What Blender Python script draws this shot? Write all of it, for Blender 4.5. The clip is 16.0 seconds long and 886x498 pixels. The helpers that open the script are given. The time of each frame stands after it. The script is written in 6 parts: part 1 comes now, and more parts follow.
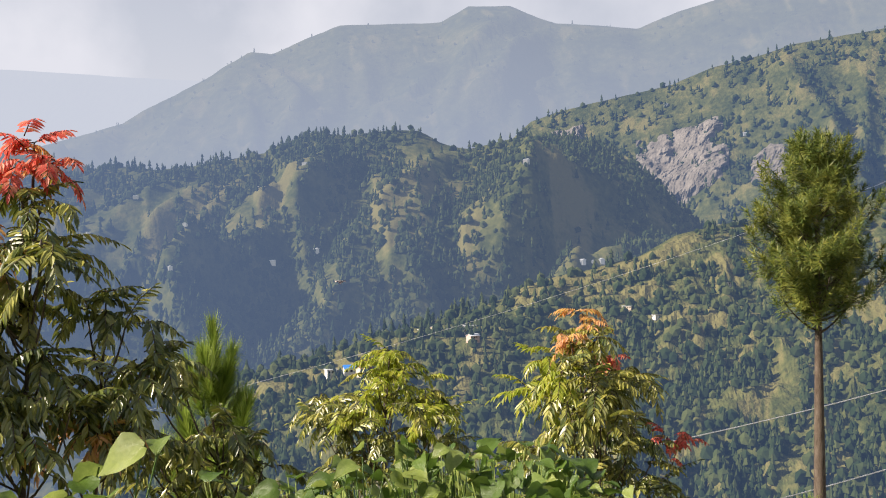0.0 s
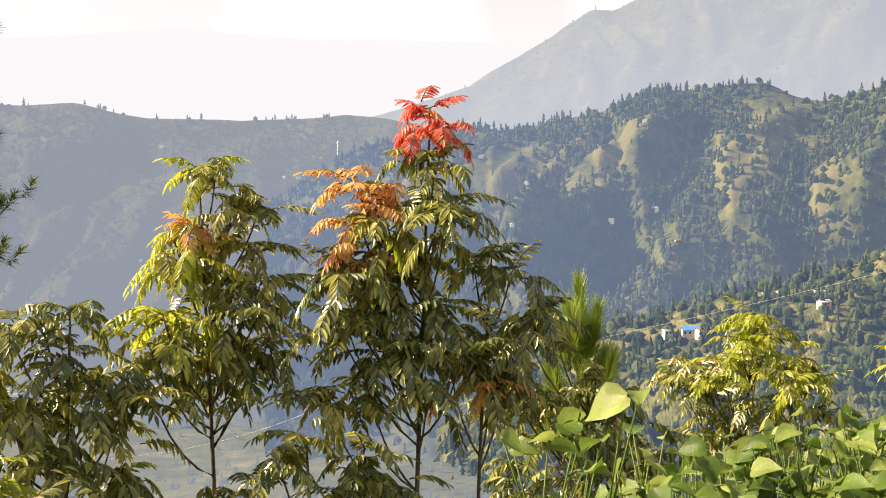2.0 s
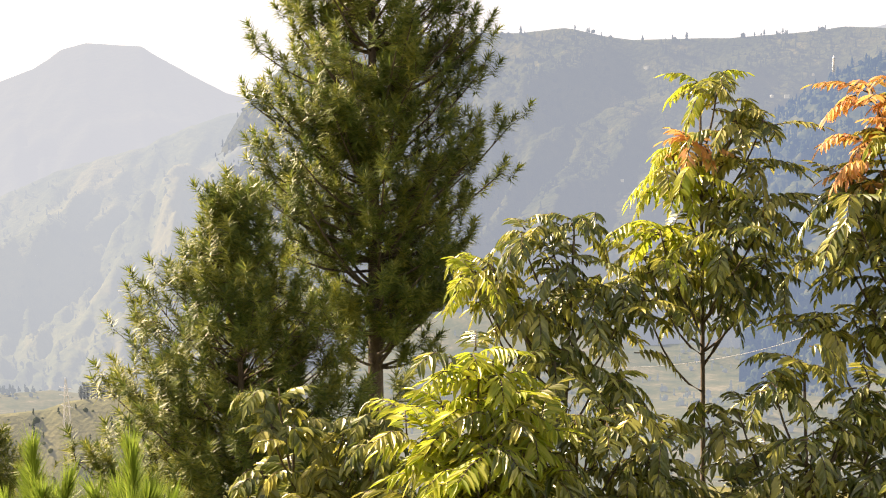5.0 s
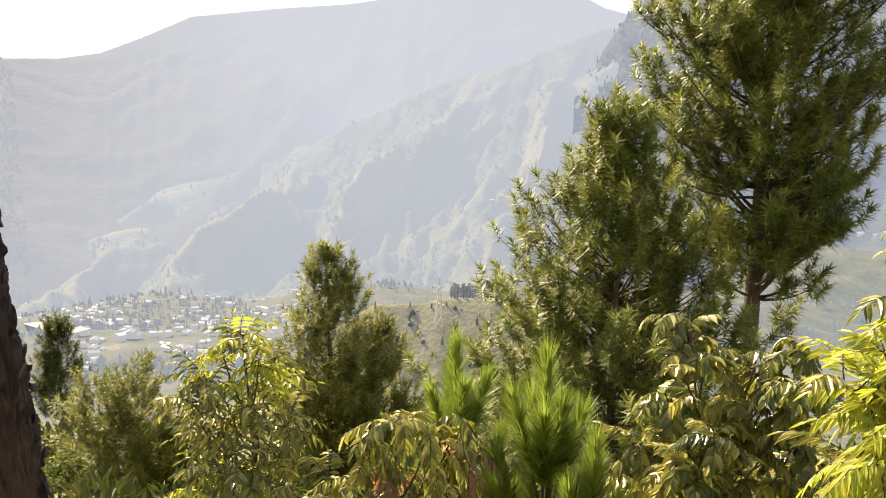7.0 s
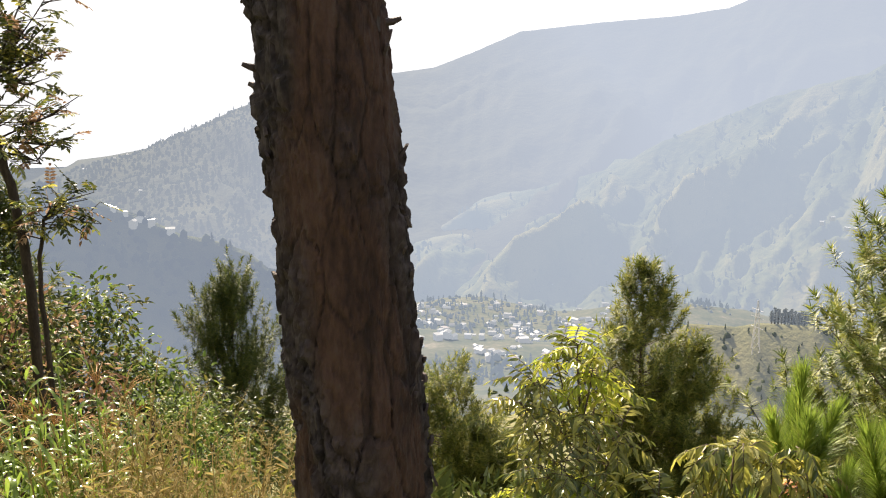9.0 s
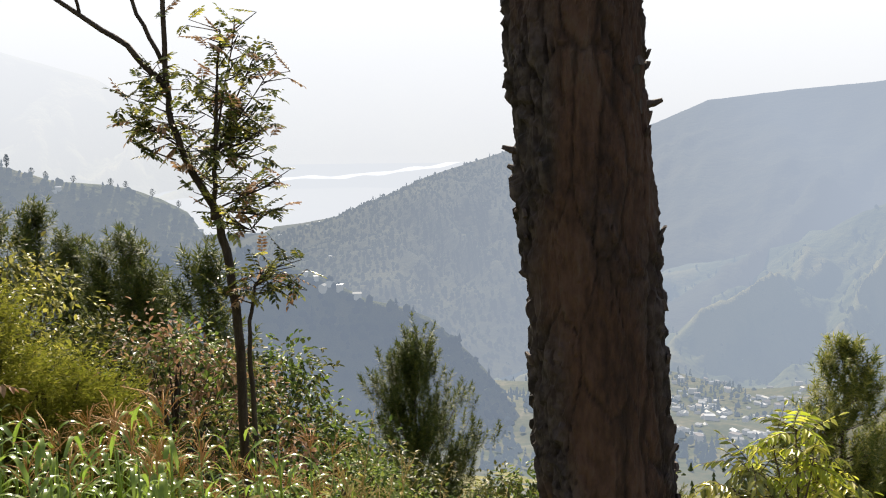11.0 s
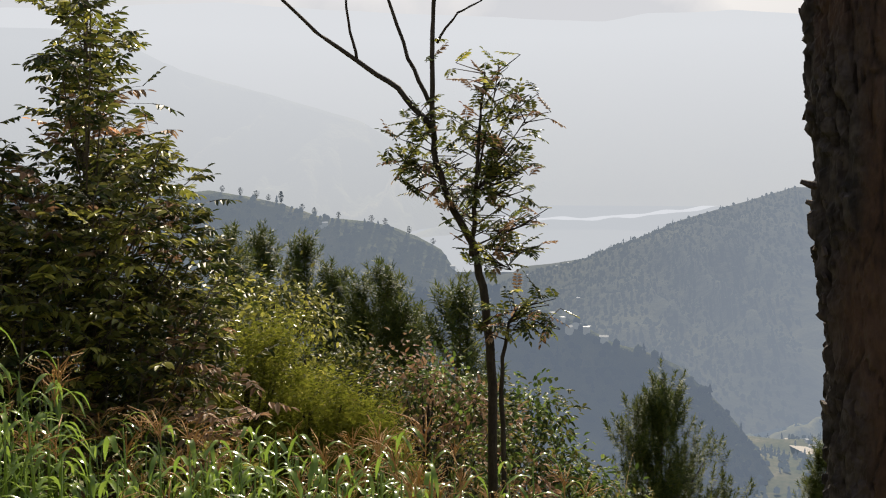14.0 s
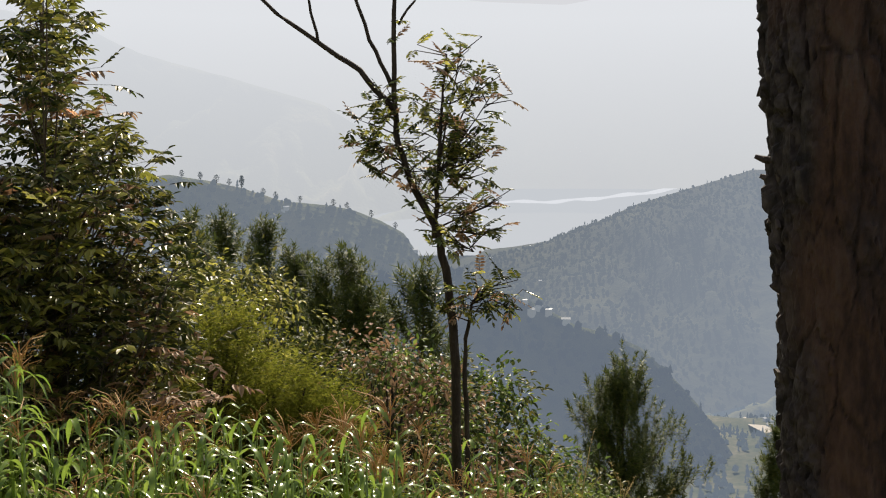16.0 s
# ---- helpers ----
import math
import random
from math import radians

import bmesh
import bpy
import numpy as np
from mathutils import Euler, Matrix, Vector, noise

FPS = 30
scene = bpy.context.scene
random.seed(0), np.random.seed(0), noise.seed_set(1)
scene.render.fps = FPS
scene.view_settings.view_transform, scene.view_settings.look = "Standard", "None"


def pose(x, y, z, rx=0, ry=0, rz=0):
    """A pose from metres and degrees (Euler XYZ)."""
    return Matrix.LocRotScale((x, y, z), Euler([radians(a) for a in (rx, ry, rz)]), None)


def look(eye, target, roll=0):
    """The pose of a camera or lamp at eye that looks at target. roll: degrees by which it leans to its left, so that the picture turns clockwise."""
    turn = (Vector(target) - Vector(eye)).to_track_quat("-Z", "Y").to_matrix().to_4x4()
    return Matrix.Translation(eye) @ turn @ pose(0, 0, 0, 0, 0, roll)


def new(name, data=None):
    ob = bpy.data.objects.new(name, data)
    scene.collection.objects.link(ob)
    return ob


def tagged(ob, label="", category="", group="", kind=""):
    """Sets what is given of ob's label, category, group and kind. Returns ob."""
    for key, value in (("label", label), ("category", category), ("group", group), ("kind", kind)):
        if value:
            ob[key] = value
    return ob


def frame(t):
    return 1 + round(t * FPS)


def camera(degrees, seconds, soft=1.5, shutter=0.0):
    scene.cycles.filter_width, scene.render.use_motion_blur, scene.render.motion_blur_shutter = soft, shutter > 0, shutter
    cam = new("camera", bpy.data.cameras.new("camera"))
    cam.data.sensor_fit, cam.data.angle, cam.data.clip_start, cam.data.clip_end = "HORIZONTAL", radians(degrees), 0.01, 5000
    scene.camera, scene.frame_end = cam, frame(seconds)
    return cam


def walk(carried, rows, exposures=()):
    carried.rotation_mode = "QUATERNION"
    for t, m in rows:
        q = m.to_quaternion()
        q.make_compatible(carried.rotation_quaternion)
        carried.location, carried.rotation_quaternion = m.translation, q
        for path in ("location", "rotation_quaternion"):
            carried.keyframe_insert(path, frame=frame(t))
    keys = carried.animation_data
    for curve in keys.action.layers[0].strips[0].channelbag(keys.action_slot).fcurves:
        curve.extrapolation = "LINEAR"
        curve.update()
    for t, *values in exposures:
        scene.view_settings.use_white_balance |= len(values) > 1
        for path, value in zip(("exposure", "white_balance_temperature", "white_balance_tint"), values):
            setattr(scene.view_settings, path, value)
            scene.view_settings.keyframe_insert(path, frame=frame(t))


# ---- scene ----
cam = camera(48.7, 16.0, soft=1.1)
PATH = [
    (0.0, (-0.029, 0.504, 1.607), (-0.029, 10.504, 1.616), -0.51),
    (0.5, (-0.066, 0.502, 1.596), (-0.769, 10.473, 1.316), -0.01),
    (1.0, (-0.057, 0.480, 1.595), (-1.843, 10.312, 1.232), -0.53),
    (1.5, (-0.139, 0.471, 1.604), (-2.988, 10.037, 1.002), -0.55),
    (2.0, (-0.213, 0.426, 1.613), (-3.566, 9.838, 1.213), -0.02),
    (2.5, (-0.244, 0.498, 1.623), (-3.954, 9.774, 1.194), 0.63),
    (3.0, (-0.226, 0.497, 1.620), (-4.673, 9.437, 1.077), 0.26),
    (3.5, (-0.208, 0.423, 1.610), (-5.331, 8.981, 0.892), 0.21),
    (4.0, (-0.193, 0.331, 1.611), (-6.193, 8.294, 0.840), -0.06),
    (4.5, (-0.236, 0.432, 1.604), (-6.919, 7.792, 0.528), 0.52),
    (5.0, (-0.289, 0.380, 1.587), (-7.571, 7.129, 0.396), -0.15),
    (5.2, (-0.311, 0.364, 1.577), (-7.833, 6.832, 0.319), -0.18),
    (7.3, (-0.482, 0.150, 1.598), (-9.729, 3.335, -0.485), 0.31),
    (7.5, (-0.471, 0.144, 1.599), (-9.798, 3.080, -0.495), 0.13),
    (8.0, (-0.460, 0.110, 1.602), (-10.010, 2.277, -0.422), -0.18),
    (8.5, (-0.493, 0.063, 1.597), (-10.232, 1.282, -0.316), -0.09),
    (9.0, (-0.499, 0.028, 1.594), (-10.302, 0.536, -0.317), -0.02),
    (9.5, (-0.496, 0.002, 1.594), (-10.305, -0.085, -0.351), -0.29),
    (10.0, (-0.512, -0.041, 1.604), (-10.364, -0.444, -0.063), -0.12),
    (10.2, (-0.515, -0.068, 1.611), (-10.373, -0.651, 0.039), -0.29),
    (12.3, (-0.442, -0.132, 1.619), (-10.129, -2.473, 0.789), 0.08),
    (12.5, (-0.431, -0.136, 1.609), (-10.083, -2.616, 0.786), 0.10),
    (13.0, (-0.444, -0.153, 1.610), (-9.967, -3.117, 0.874), -0.35),
    (13.5, (-0.478, -0.174, 1.604), (-9.829, -3.648, 0.901), -0.01),
    (14.0, (-0.494, -0.179, 1.600), (-9.724, -3.949, 0.824), -0.05),
    (14.5, (-0.495, -0.191, 1.594), (-9.707, -3.989, 0.750), 0.03),
    (15.0, (-0.483, -0.199, 1.590), (-9.697, -3.996, 0.759), 0.56),
    (15.5, (-0.480, -0.185, 1.588), (-9.777, -3.761, 0.701), 0.30),
    (16.0, (-0.466, -0.171, 1.586), (-9.820, -3.579, 0.643), -0.19),
]
walk(cam, [(t, look(eye, target, roll)) for t, eye, target, roll in PATH],
     [(0, 0.85, 6250, 15), (0.7, 1.2, 6800, 15), (1.5, 1.52, 7150, 16), (2.4, 1.38, 7200, 16), (3.2, 1.38, 7300, 16), (4, 1.58, 7450, 16), (5, 1.7, 7600, 17), (7.5, 1.7, 7100, 16), (9.5, 1.43, 6600, 13), (12.5, 0.84, 6400, 11), (14, 0.62, 6400, 11), (16, 0.68, 6400, 11)])

# ---- light ----
SUN_AZ, SUN_EL = 104.0, 35.0        # degrees to the left of +y, and above the horizon


def polar(az, d, z=0.0):
    """A point d metres away in the direction az (degrees to the left of +y)."""
    a = radians(az)
    return Vector((-math.sin(a) * d, math.cos(a) * d, z))


world = bpy.data.worlds.new("sky")
scene.world = world
world.use_nodes = True
wn = world.node_tree
sky = wn.nodes.new("ShaderNodeTexSky")
sky.sky_type = 'NISHITA'
sky.sun_disc = False
sky.sun_elevation = radians(SUN_EL)
sky.sun_rotation = radians(-SUN_AZ)
sky.air_density, sky.dust_density, sky.ozone_density = 1.0, 3.0, 1.0
# morning mist: white low down, thinning to blue overhead, with uneven cloud in it
sky_co, cloud, cloud_range, split, low, add, veil = (wn.nodes.new(k) for k in (
    "ShaderNodeTexCoord", "ShaderNodeTexNoise", "ShaderNodeMapRange", "ShaderNodeSeparateXYZ", "ShaderNodeMapRange", "ShaderNodeMath", "ShaderNodeMix"))
cloud.inputs["Scale"].default_value, cloud.inputs["Detail"].default_value = 4.5, 8
for node, values in ((cloud_range, (0.4, 0.66, -0.16, 0.3)), (low, (0.1, 0.8, 0.97, 0.06))):
    for i, v in enumerate(values):
        node.inputs[i + 1].default_value = v
add.operation, add.use_clamp = 'ADD', True
veil.data_type = 'RGBA'
veil.inputs[7].default_value = (7.9, 7.95, 8.1, 1)
wn.links.new(sky_co.outputs["Generated"], cloud.inputs["Vector"])
wn.links.new(sky_co.outputs["Generated"], split.inputs[0])
wn.links.new(split.outputs["Z"], low.inputs[0])
wn.links.new(cloud.outputs["Fac"], cloud_range.inputs[0])
wn.links.new(cloud_range.outputs[0], add.inputs[0])
wn.links.new(low.outputs[0], add.inputs[1])
wn.links.new(add.outputs[0], veil.inputs[0])
wn.links.new(sky.outputs[0], veil.inputs[6])
wn.links.new(veil.outputs[2], wn.nodes["Background"].inputs["Color"])
wn.nodes["Background"].inputs["Strength"].default_value = 0.055

sun = new("sun", bpy.data.lights.new("sun", 'SUN'))
sun.data.energy, sun.data.angle, sun.data.color = 5.0, radians(0.6), (1.0, 0.88, 0.7)
sun.matrix_world = look(polar(SUN_AZ, 100, 100 * math.tan(radians(SUN_EL))), (0, 0, 0))


# ---- materials ----
def shade(name, colours, rough=0.7, scale=3.0, bump=0.0, bump_scale=20.0, through_leaf=0.0, islands=False,
          glow=0.0, glow_colour=(0.4, 0.47, 0.56), spec=0.3, objects=False, stretch=(1, 1, 1), mottle=0.5, spread=None, mist=None):
    """colours: stops of a ramp, driven by two scales of noise, by island or by object.
    through_leaf: the share of light that passes a leaf. glow: the share of emission mixed in to paint haze or sheen on
    far things, in a colour of its own;
    mist: (distance, glow, distance, glow) where this painted haze thickens with distance, or along a direction given
    fifth. A mesh's own "cover" layer shifts the ramp to its grassy end."""
    m = bpy.data.materials.new(name)
    m.use_nodes = True
    t, n, l = m.node_tree, m.node_tree.nodes, m.node_tree.links
    p, out = n["Principled BSDF"], n["Material Output"]
    p.inputs["Roughness"].default_value = rough
    p.inputs["Specular IOR Level"].default_value = spec
    co = n.new("ShaderNodeTexCoord")
    mp = n.new("ShaderNodeMapping")
    mp.inputs["Scale"].default_value = stretch
    l.new(co.outputs["Object"], mp.inputs["Vector"])
    big, small = n.new("ShaderNodeTexNoise"), n.new("ShaderNodeTexNoise")
    big.inputs["Scale"].default_value, small.inputs["Scale"].default_value = scale, scale * 7.3
    big.inputs["Detail"].default_value = 5
    small.inputs["Detail"].default_value = 4
    for q in (big, small):
        l.new(mp.outputs[0], q.inputs["Vector"])
    mix = n.new("ShaderNodeMath")
    mix.operation = 'MULTIPLY_ADD'
    mix.inputs[1].default_value = 0.4
    half = n.new("ShaderNodeMath")
    half.operation = 'MULTIPLY'
    half.inputs[1].default_value = 0.6
    l.new(big.outputs["Fac"], half.inputs[0])
    l.new(small.outputs["Fac"], mix.inputs[0])
    l.new(half.outputs[0], mix.inputs[2])
    value = mix.outputs[0]
    if islands or objects:
        geo = n.new("ShaderNodeObjectInfo" if objects else "ShaderNodeNewGeometry")
        two = n.new("ShaderNodeMath")
        two.operation = 'MULTIPLY_ADD'
        two.inputs[1].default_value = 1 - mottle
        l.new(geo.outputs["Random" if objects else "Random Per Island"], two.inputs[0])
        q = n.new("ShaderNodeMath")
        q.operation = 'MULTIPLY'
        q.inputs[1].default_value = mottle
        l.new(value, q.inputs[0])
        l.new(q.outputs[0], two.inputs[2])
        value = two.outputs[0]
    if glow:
        at, more = n.new("ShaderNodeAttribute"), n.new("ShaderNodeMath")
        at.attribute_name = "cover"
        more.operation = 'MULTIPLY_ADD'
        more.inputs[1].default_value = 0.3
        l.new(at.outputs["Fac"], more.inputs[0])
        l.new(value, more.inputs[2])
        value = more.outputs[0]
    ramp = n.new("ShaderNodeValToRGB")
    e = ramp.color_ramp.elements
    lo, hi = spread or ((0.12, 0.8) if islands or objects else (0.32, 0.68))
    e[0].position, e[1].position = lo, hi
    e[0].color, e[1].color = (*colours[0], 1), (*colours[-1], 1)
    for i, c in enumerate(colours[1:-1]):
        e.new(lo + (hi - lo) * (i + 1) / (len(colours) - 1)).color = (*c, 1)
    l.new(value, ramp.inputs[0])
    l.new(ramp.outputs[0], p.inputs["Base Color"])
    last = p.outputs[0]
    if bump:
        b, bn = n.new("ShaderNodeBump"), n.new("ShaderNodeTexNoise")
        bn.inputs["Scale"].default_value = bump_scale
        bn.inputs["Detail"].default_value = 6
        l.new(mp.outputs[0], bn.inputs["Vector"])
        b.inputs["Strength"].default_value = bump
        b.inputs["Distance"].default_value = 1.0 / bump_scale
        l.new(bn.outputs["Fac"], b.inputs["Height"])
        l.new(b.outputs[0], p.inputs["Normal"])
    if through_leaf:
        tr, ms = n.new("ShaderNodeBsdfTranslucent"), n.new("ShaderNodeMixShader")
        ms.inputs[0].default_value = through_leaf
        l.new(ramp.outputs[0], tr.inputs["Color"])
        l.new(last, ms.inputs[1])
        l.new(tr.outputs[0], ms.inputs[2])
        last = ms.outputs[0]
    # haze is painted: emission mixed over the surface, with no scattering air
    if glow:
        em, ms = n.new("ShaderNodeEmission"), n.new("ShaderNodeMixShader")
        em.inputs["Color"].default_value = (*glow_colour, 1)
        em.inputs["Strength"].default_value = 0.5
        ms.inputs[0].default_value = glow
        # share of painted haze follows distance or a fixed direction
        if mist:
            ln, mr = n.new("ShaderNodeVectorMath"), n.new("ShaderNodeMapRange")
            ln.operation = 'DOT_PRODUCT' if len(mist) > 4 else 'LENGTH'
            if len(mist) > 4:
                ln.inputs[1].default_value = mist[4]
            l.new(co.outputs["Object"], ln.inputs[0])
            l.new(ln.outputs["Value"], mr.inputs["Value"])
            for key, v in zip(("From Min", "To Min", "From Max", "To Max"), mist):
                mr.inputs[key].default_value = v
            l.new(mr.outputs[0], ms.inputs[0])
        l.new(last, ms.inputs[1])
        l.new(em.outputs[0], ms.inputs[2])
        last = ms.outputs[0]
    l.new(last, out.inputs["Surface"])
    return m


GRASS = shade("hill_grass", [(0.06, 0.075, 0.025), (0.12, 0.12, 0.04), (0.2, 0.17, 0.07)], 0.9, 0.6, 0.5, 6)
NEEDLE = shade("pine_needles", [(0.058, 0.098, 0.024), (0.13, 0.175, 0.038), (0.35, 0.345, 0.068)], 0.45, 1.5, through_leaf=0.4, islands=True, mottle=0.8, spread=(0.26, 0.66))
NEEDLE_OLIVE = shade("olive_pine_needles", [(0.06, 0.09, 0.024), (0.14, 0.17, 0.038), (0.36, 0.34, 0.075)], 0.45, 1.0, through_leaf=0.45, islands=True, mottle=0.7, spread=(0.22, 0.7), spec=0.12)
# darker copy of the needles: backlit shade put into the colour
NEEDLE_BACKLIT = shade("backlit_pine_needles", [(0.04, 0.064, 0.02), (0.085, 0.11, 0.03), (0.17, 0.18, 0.045)], 0.55, 1.2, through_leaf=0.34, islands=True, spec=0.1)
NEEDLE_YOUNG = shade("young_pine_needles", [(0.13, 0.21, 0.028), (0.22, 0.31, 0.045), (0.34, 0.4, 0.07)], 0.45, 1.2, through_leaf=0.45, islands=True)
LEAF = shade("leaf_green", [(0.03, 0.055, 0.013), (0.13, 0.16, 0.028), (0.48, 0.46, 0.1)], 0.32, 2.0, through_leaf=0.3, islands=True, spec=0.85)
LEAF_LIME = shade("leaf_lime", [(0.22, 0.31, 0.024), (0.39, 0.44, 0.038), (0.58, 0.55, 0.085)], 0.38, 2.0, through_leaf=0.55, islands=True, spec=0.75)
LEAF_MID = shade("leaf_mid_green", [(0.045, 0.085, 0.016), (0.11, 0.17, 0.03), (0.26, 0.31, 0.065)], 0.48, 2.0, through_leaf=0.42, islands=True, spec=0.25)
LEAF_GOLD = shade("leaf_gold", [(0.55, 0.4, 0.07), (0.72, 0.43, 0.15), (0.8, 0.42, 0.25)], 0.45, 2.0, through_leaf=0.45, islands=True)
LEAF_RED = shade("leaf_red", [(0.58, 0.08, 0.06), (0.74, 0.16, 0.12), (0.78, 0.36, 0.22)], 0.45, 2.0, through_leaf=0.45, islands=True)
LEAF_OLIVE = shade("leaf_olive", [(0.065, 0.085, 0.015), (0.24, 0.245, 0.04), (0.54, 0.49, 0.115)], 0.34, 2.0, through_leaf=0.42, islands=True, spec=0.75)
LEAF_BROWN = shade("leaf_brown", [(0.2, 0.1, 0.05), (0.34, 0.2, 0.11), (0.4, 0.28, 0.17)], 0.6, 2.0, through_leaf=0.3, islands=True)
LEAF_BEAN = shade("leaf_bean", [(0.04, 0.085, 0.011), (0.12, 0.2, 0.027), (0.35, 0.41, 0.1)], 0.36, 9.0, 0.3, 120, through_leaf=0.42, objects=True, spec=0.6)
LEAF_CORN = shade("leaf_corn", [(0.055, 0.115, 0.014), (0.15, 0.25, 0.03), (0.36, 0.41, 0.09)], 0.2, 3.0, through_leaf=0.45, islands=True, spec=0.85)
TASSEL = shade("corn_tassel", [(0.36, 0.2, 0.07), (0.55, 0.34, 0.14)], 0.7, 5.0, through_leaf=0.3, islands=True)
LEAF_WOOD = shade("leaf_wood", [(0.016, 0.028, 0.009), (0.052, 0.068, 0.016), (0.2, 0.18, 0.04)], 0.45, 2.0, through_leaf=0.4, islands=True, spec=0.3)
FERNY = shade("leaf_ferny", [(0.08, 0.095, 0.01), (0.145, 0.16, 0.018), (0.215, 0.205, 0.034)], 0.55, 2.0, through_leaf=0.5, islands=True)
def bark_material():
    """Reddish worn plates turning to grey weathered ones, with dark fissures: the mesh carries both layers."""
    m = shade("bark_plate", [(0.022, 0.012, 0.009), (0.046, 0.025, 0.017), (0.07, 0.039, 0.027), (0.076, 0.052, 0.041)], 0.88, 11.0, 1.0, 80, stretch=(1, 1, 0.4), spread=(0.36, 0.64))
    n, l = m.node_tree.nodes, m.node_tree.links
    base = n["Principled BSDF"].inputs["Base Color"]
    red = base.links[0].from_socket
    grain = n.new("ShaderNodeTexNoise")
    grain.inputs["Scale"].default_value, grain.inputs["Detail"].default_value = 34, 6
    co = [q for q in n if q.type == 'TEX_COORD'][0]
    l.new(co.outputs["Object"], grain.inputs["Vector"])
    grey = n.new("ShaderNodeValToRGB")
    e = grey.color_ramp.elements
    e[0].position, e[1].position = 0.38, 0.64
    e[0].color, e[1].color = (0.016, 0.013, 0.012, 1), (0.07, 0.057, 0.054, 1)
    l.new(grain.outputs["Fac"], grey.inputs[0])
    last = red
    for layer, colour in (("weather", None), ("fissure", (0.014, 0.009, 0.007, 1))):
        at, mx = n.new("ShaderNodeAttribute"), n.new("ShaderNodeMix")
        at.attribute_name = layer
        mx.data_type = 'RGBA'
        l.new(at.outputs["Fac"], mx.inputs[0])
        l.new(last, mx.inputs[6])
        if colour:
            mx.inputs[7].default_value = colour
        else:
            l.new(grey.outputs[0], mx.inputs[7])
        last = mx.outputs[2]
    l.new(last, base)
    return m


BARK = bark_material()
WOOD = shade("branch_bark", [(0.05, 0.035, 0.025), (0.1, 0.075, 0.055), (0.16, 0.13, 0.1)], 0.85, 14.0, 0.5, 40, stretch=(1, 1, 0.3))


# ---- mesh helpers ----
class Soup:
    """Collects vertices and faces for one mesh."""

    def __init__(self):
        self.v, self.f, self.k = [], [], []

    def add(self, verts, faces, k=0):
        o = len(self.v)
        self.v.extend(verts)
        self.f.extend([tuple(o + i for i in f) for f in faces])
        self.k.extend([k] * len(faces))

    def mesh(self, name, mats, smooth=False):
        me = bpy.data.meshes.new(name)
        me.from_pydata([tuple(v) for v in self.v], [], self.f)
        for m in mats:
            me.materials.append(m)
        me.polygons.foreach_set("material_index", self.k)
        if smooth:
            me.polygons.foreach_set("use_smooth", [True] * len(self.f))
        me.update()
        return me


def part(name, soup, mats, parent=None, label="", smooth=False):
    ob = new(name, soup.mesh(name, mats, smooth) if isinstance(soup, Soup) else soup)
    ob.parent = parent
    if label:
        ob["label"] = label
    return ob


def thing(name, at, label, category, group="", turn=0.0):
    ob = new(name)
    ob.empty_display_size = 0.2
    ob.matrix_basis = pose(*at, 0, 0, turn)
    return tagged(ob, label, category, group)


def tube(soup, pts, radii, sides=6, k=0):
    """A tapered tube along points."""
    ring = []
    for i, p in enumerate(pts):
        d = (Vector(pts[min(i + 1, len(pts) - 1)]) - Vector(pts[max(i - 1, 0)])).normalized()
        a = d.orthogonal().normalized()
        b = d.cross(a)
        ring.append([Vector(p) + float(radii[i]) * (math.cos(q) * a + math.sin(q) * b) for q in np.linspace(0, 2 * math.pi, sides, endpoint=False)])
    # keep successive rings from twisting
    for i in range(1, len(ring)):
        best = min(range(sides), key=lambda s: (ring[i][s] - ring[i - 1][0]).length)
        ring[i] = ring[i][best:] + ring[i][:best]
    v = [p for r in ring for p in r]
    f = [(i * sides + j, i * sides + (j + 1) % sides, (i + 1) * sides + (j + 1) % sides, (i + 1) * sides + j)
         for i in range(len(pts) - 1) for j in range(sides)]
    f.append(tuple(range(sides))[::-1])
    f.append(tuple(len(v) - sides + j for j in range(sides)))
    soup.add(v, f, k)


def bend(a, b, sag, n=6):
    """Points from a to b, bowed by the vector sag."""
    a, b, sag = Vector(a), Vector(b), Vector(sag)
    return [a.lerp(b, s) + sag * (4 * s * (1 - s)) for s in np.linspace(0, 1, n)]


def leaflet(soup, base, d, n, length, width, k=0, fold=0.25):
    """One blade: two halves folded along the midrib; n is its upper side."""
    side = d.cross(n)
    if side.length < 1e-4:
        side = d.orthogonal()
    side.normalize()
    up = side.cross(d).normalized()
    m = base + d * length * 0.35 + up * fold * width * -0.4
    q = base + d * length * 0.72 - Vector((0, 0, length * 0.05))
    tip = base + d * length - Vector((0, 0, length * 0.14))
    w = width * 0.5
    soup.add([base, m + side * w + up * fold * width, q + side * w * 0.7 + up * fold * width * 0.6, tip,
              q - side * w * 0.7 + up * fold * width * 0.6, m - side * w + up * fold * width],
             [(0, 1, 2, 3), (0, 3, 4, 5)], k)


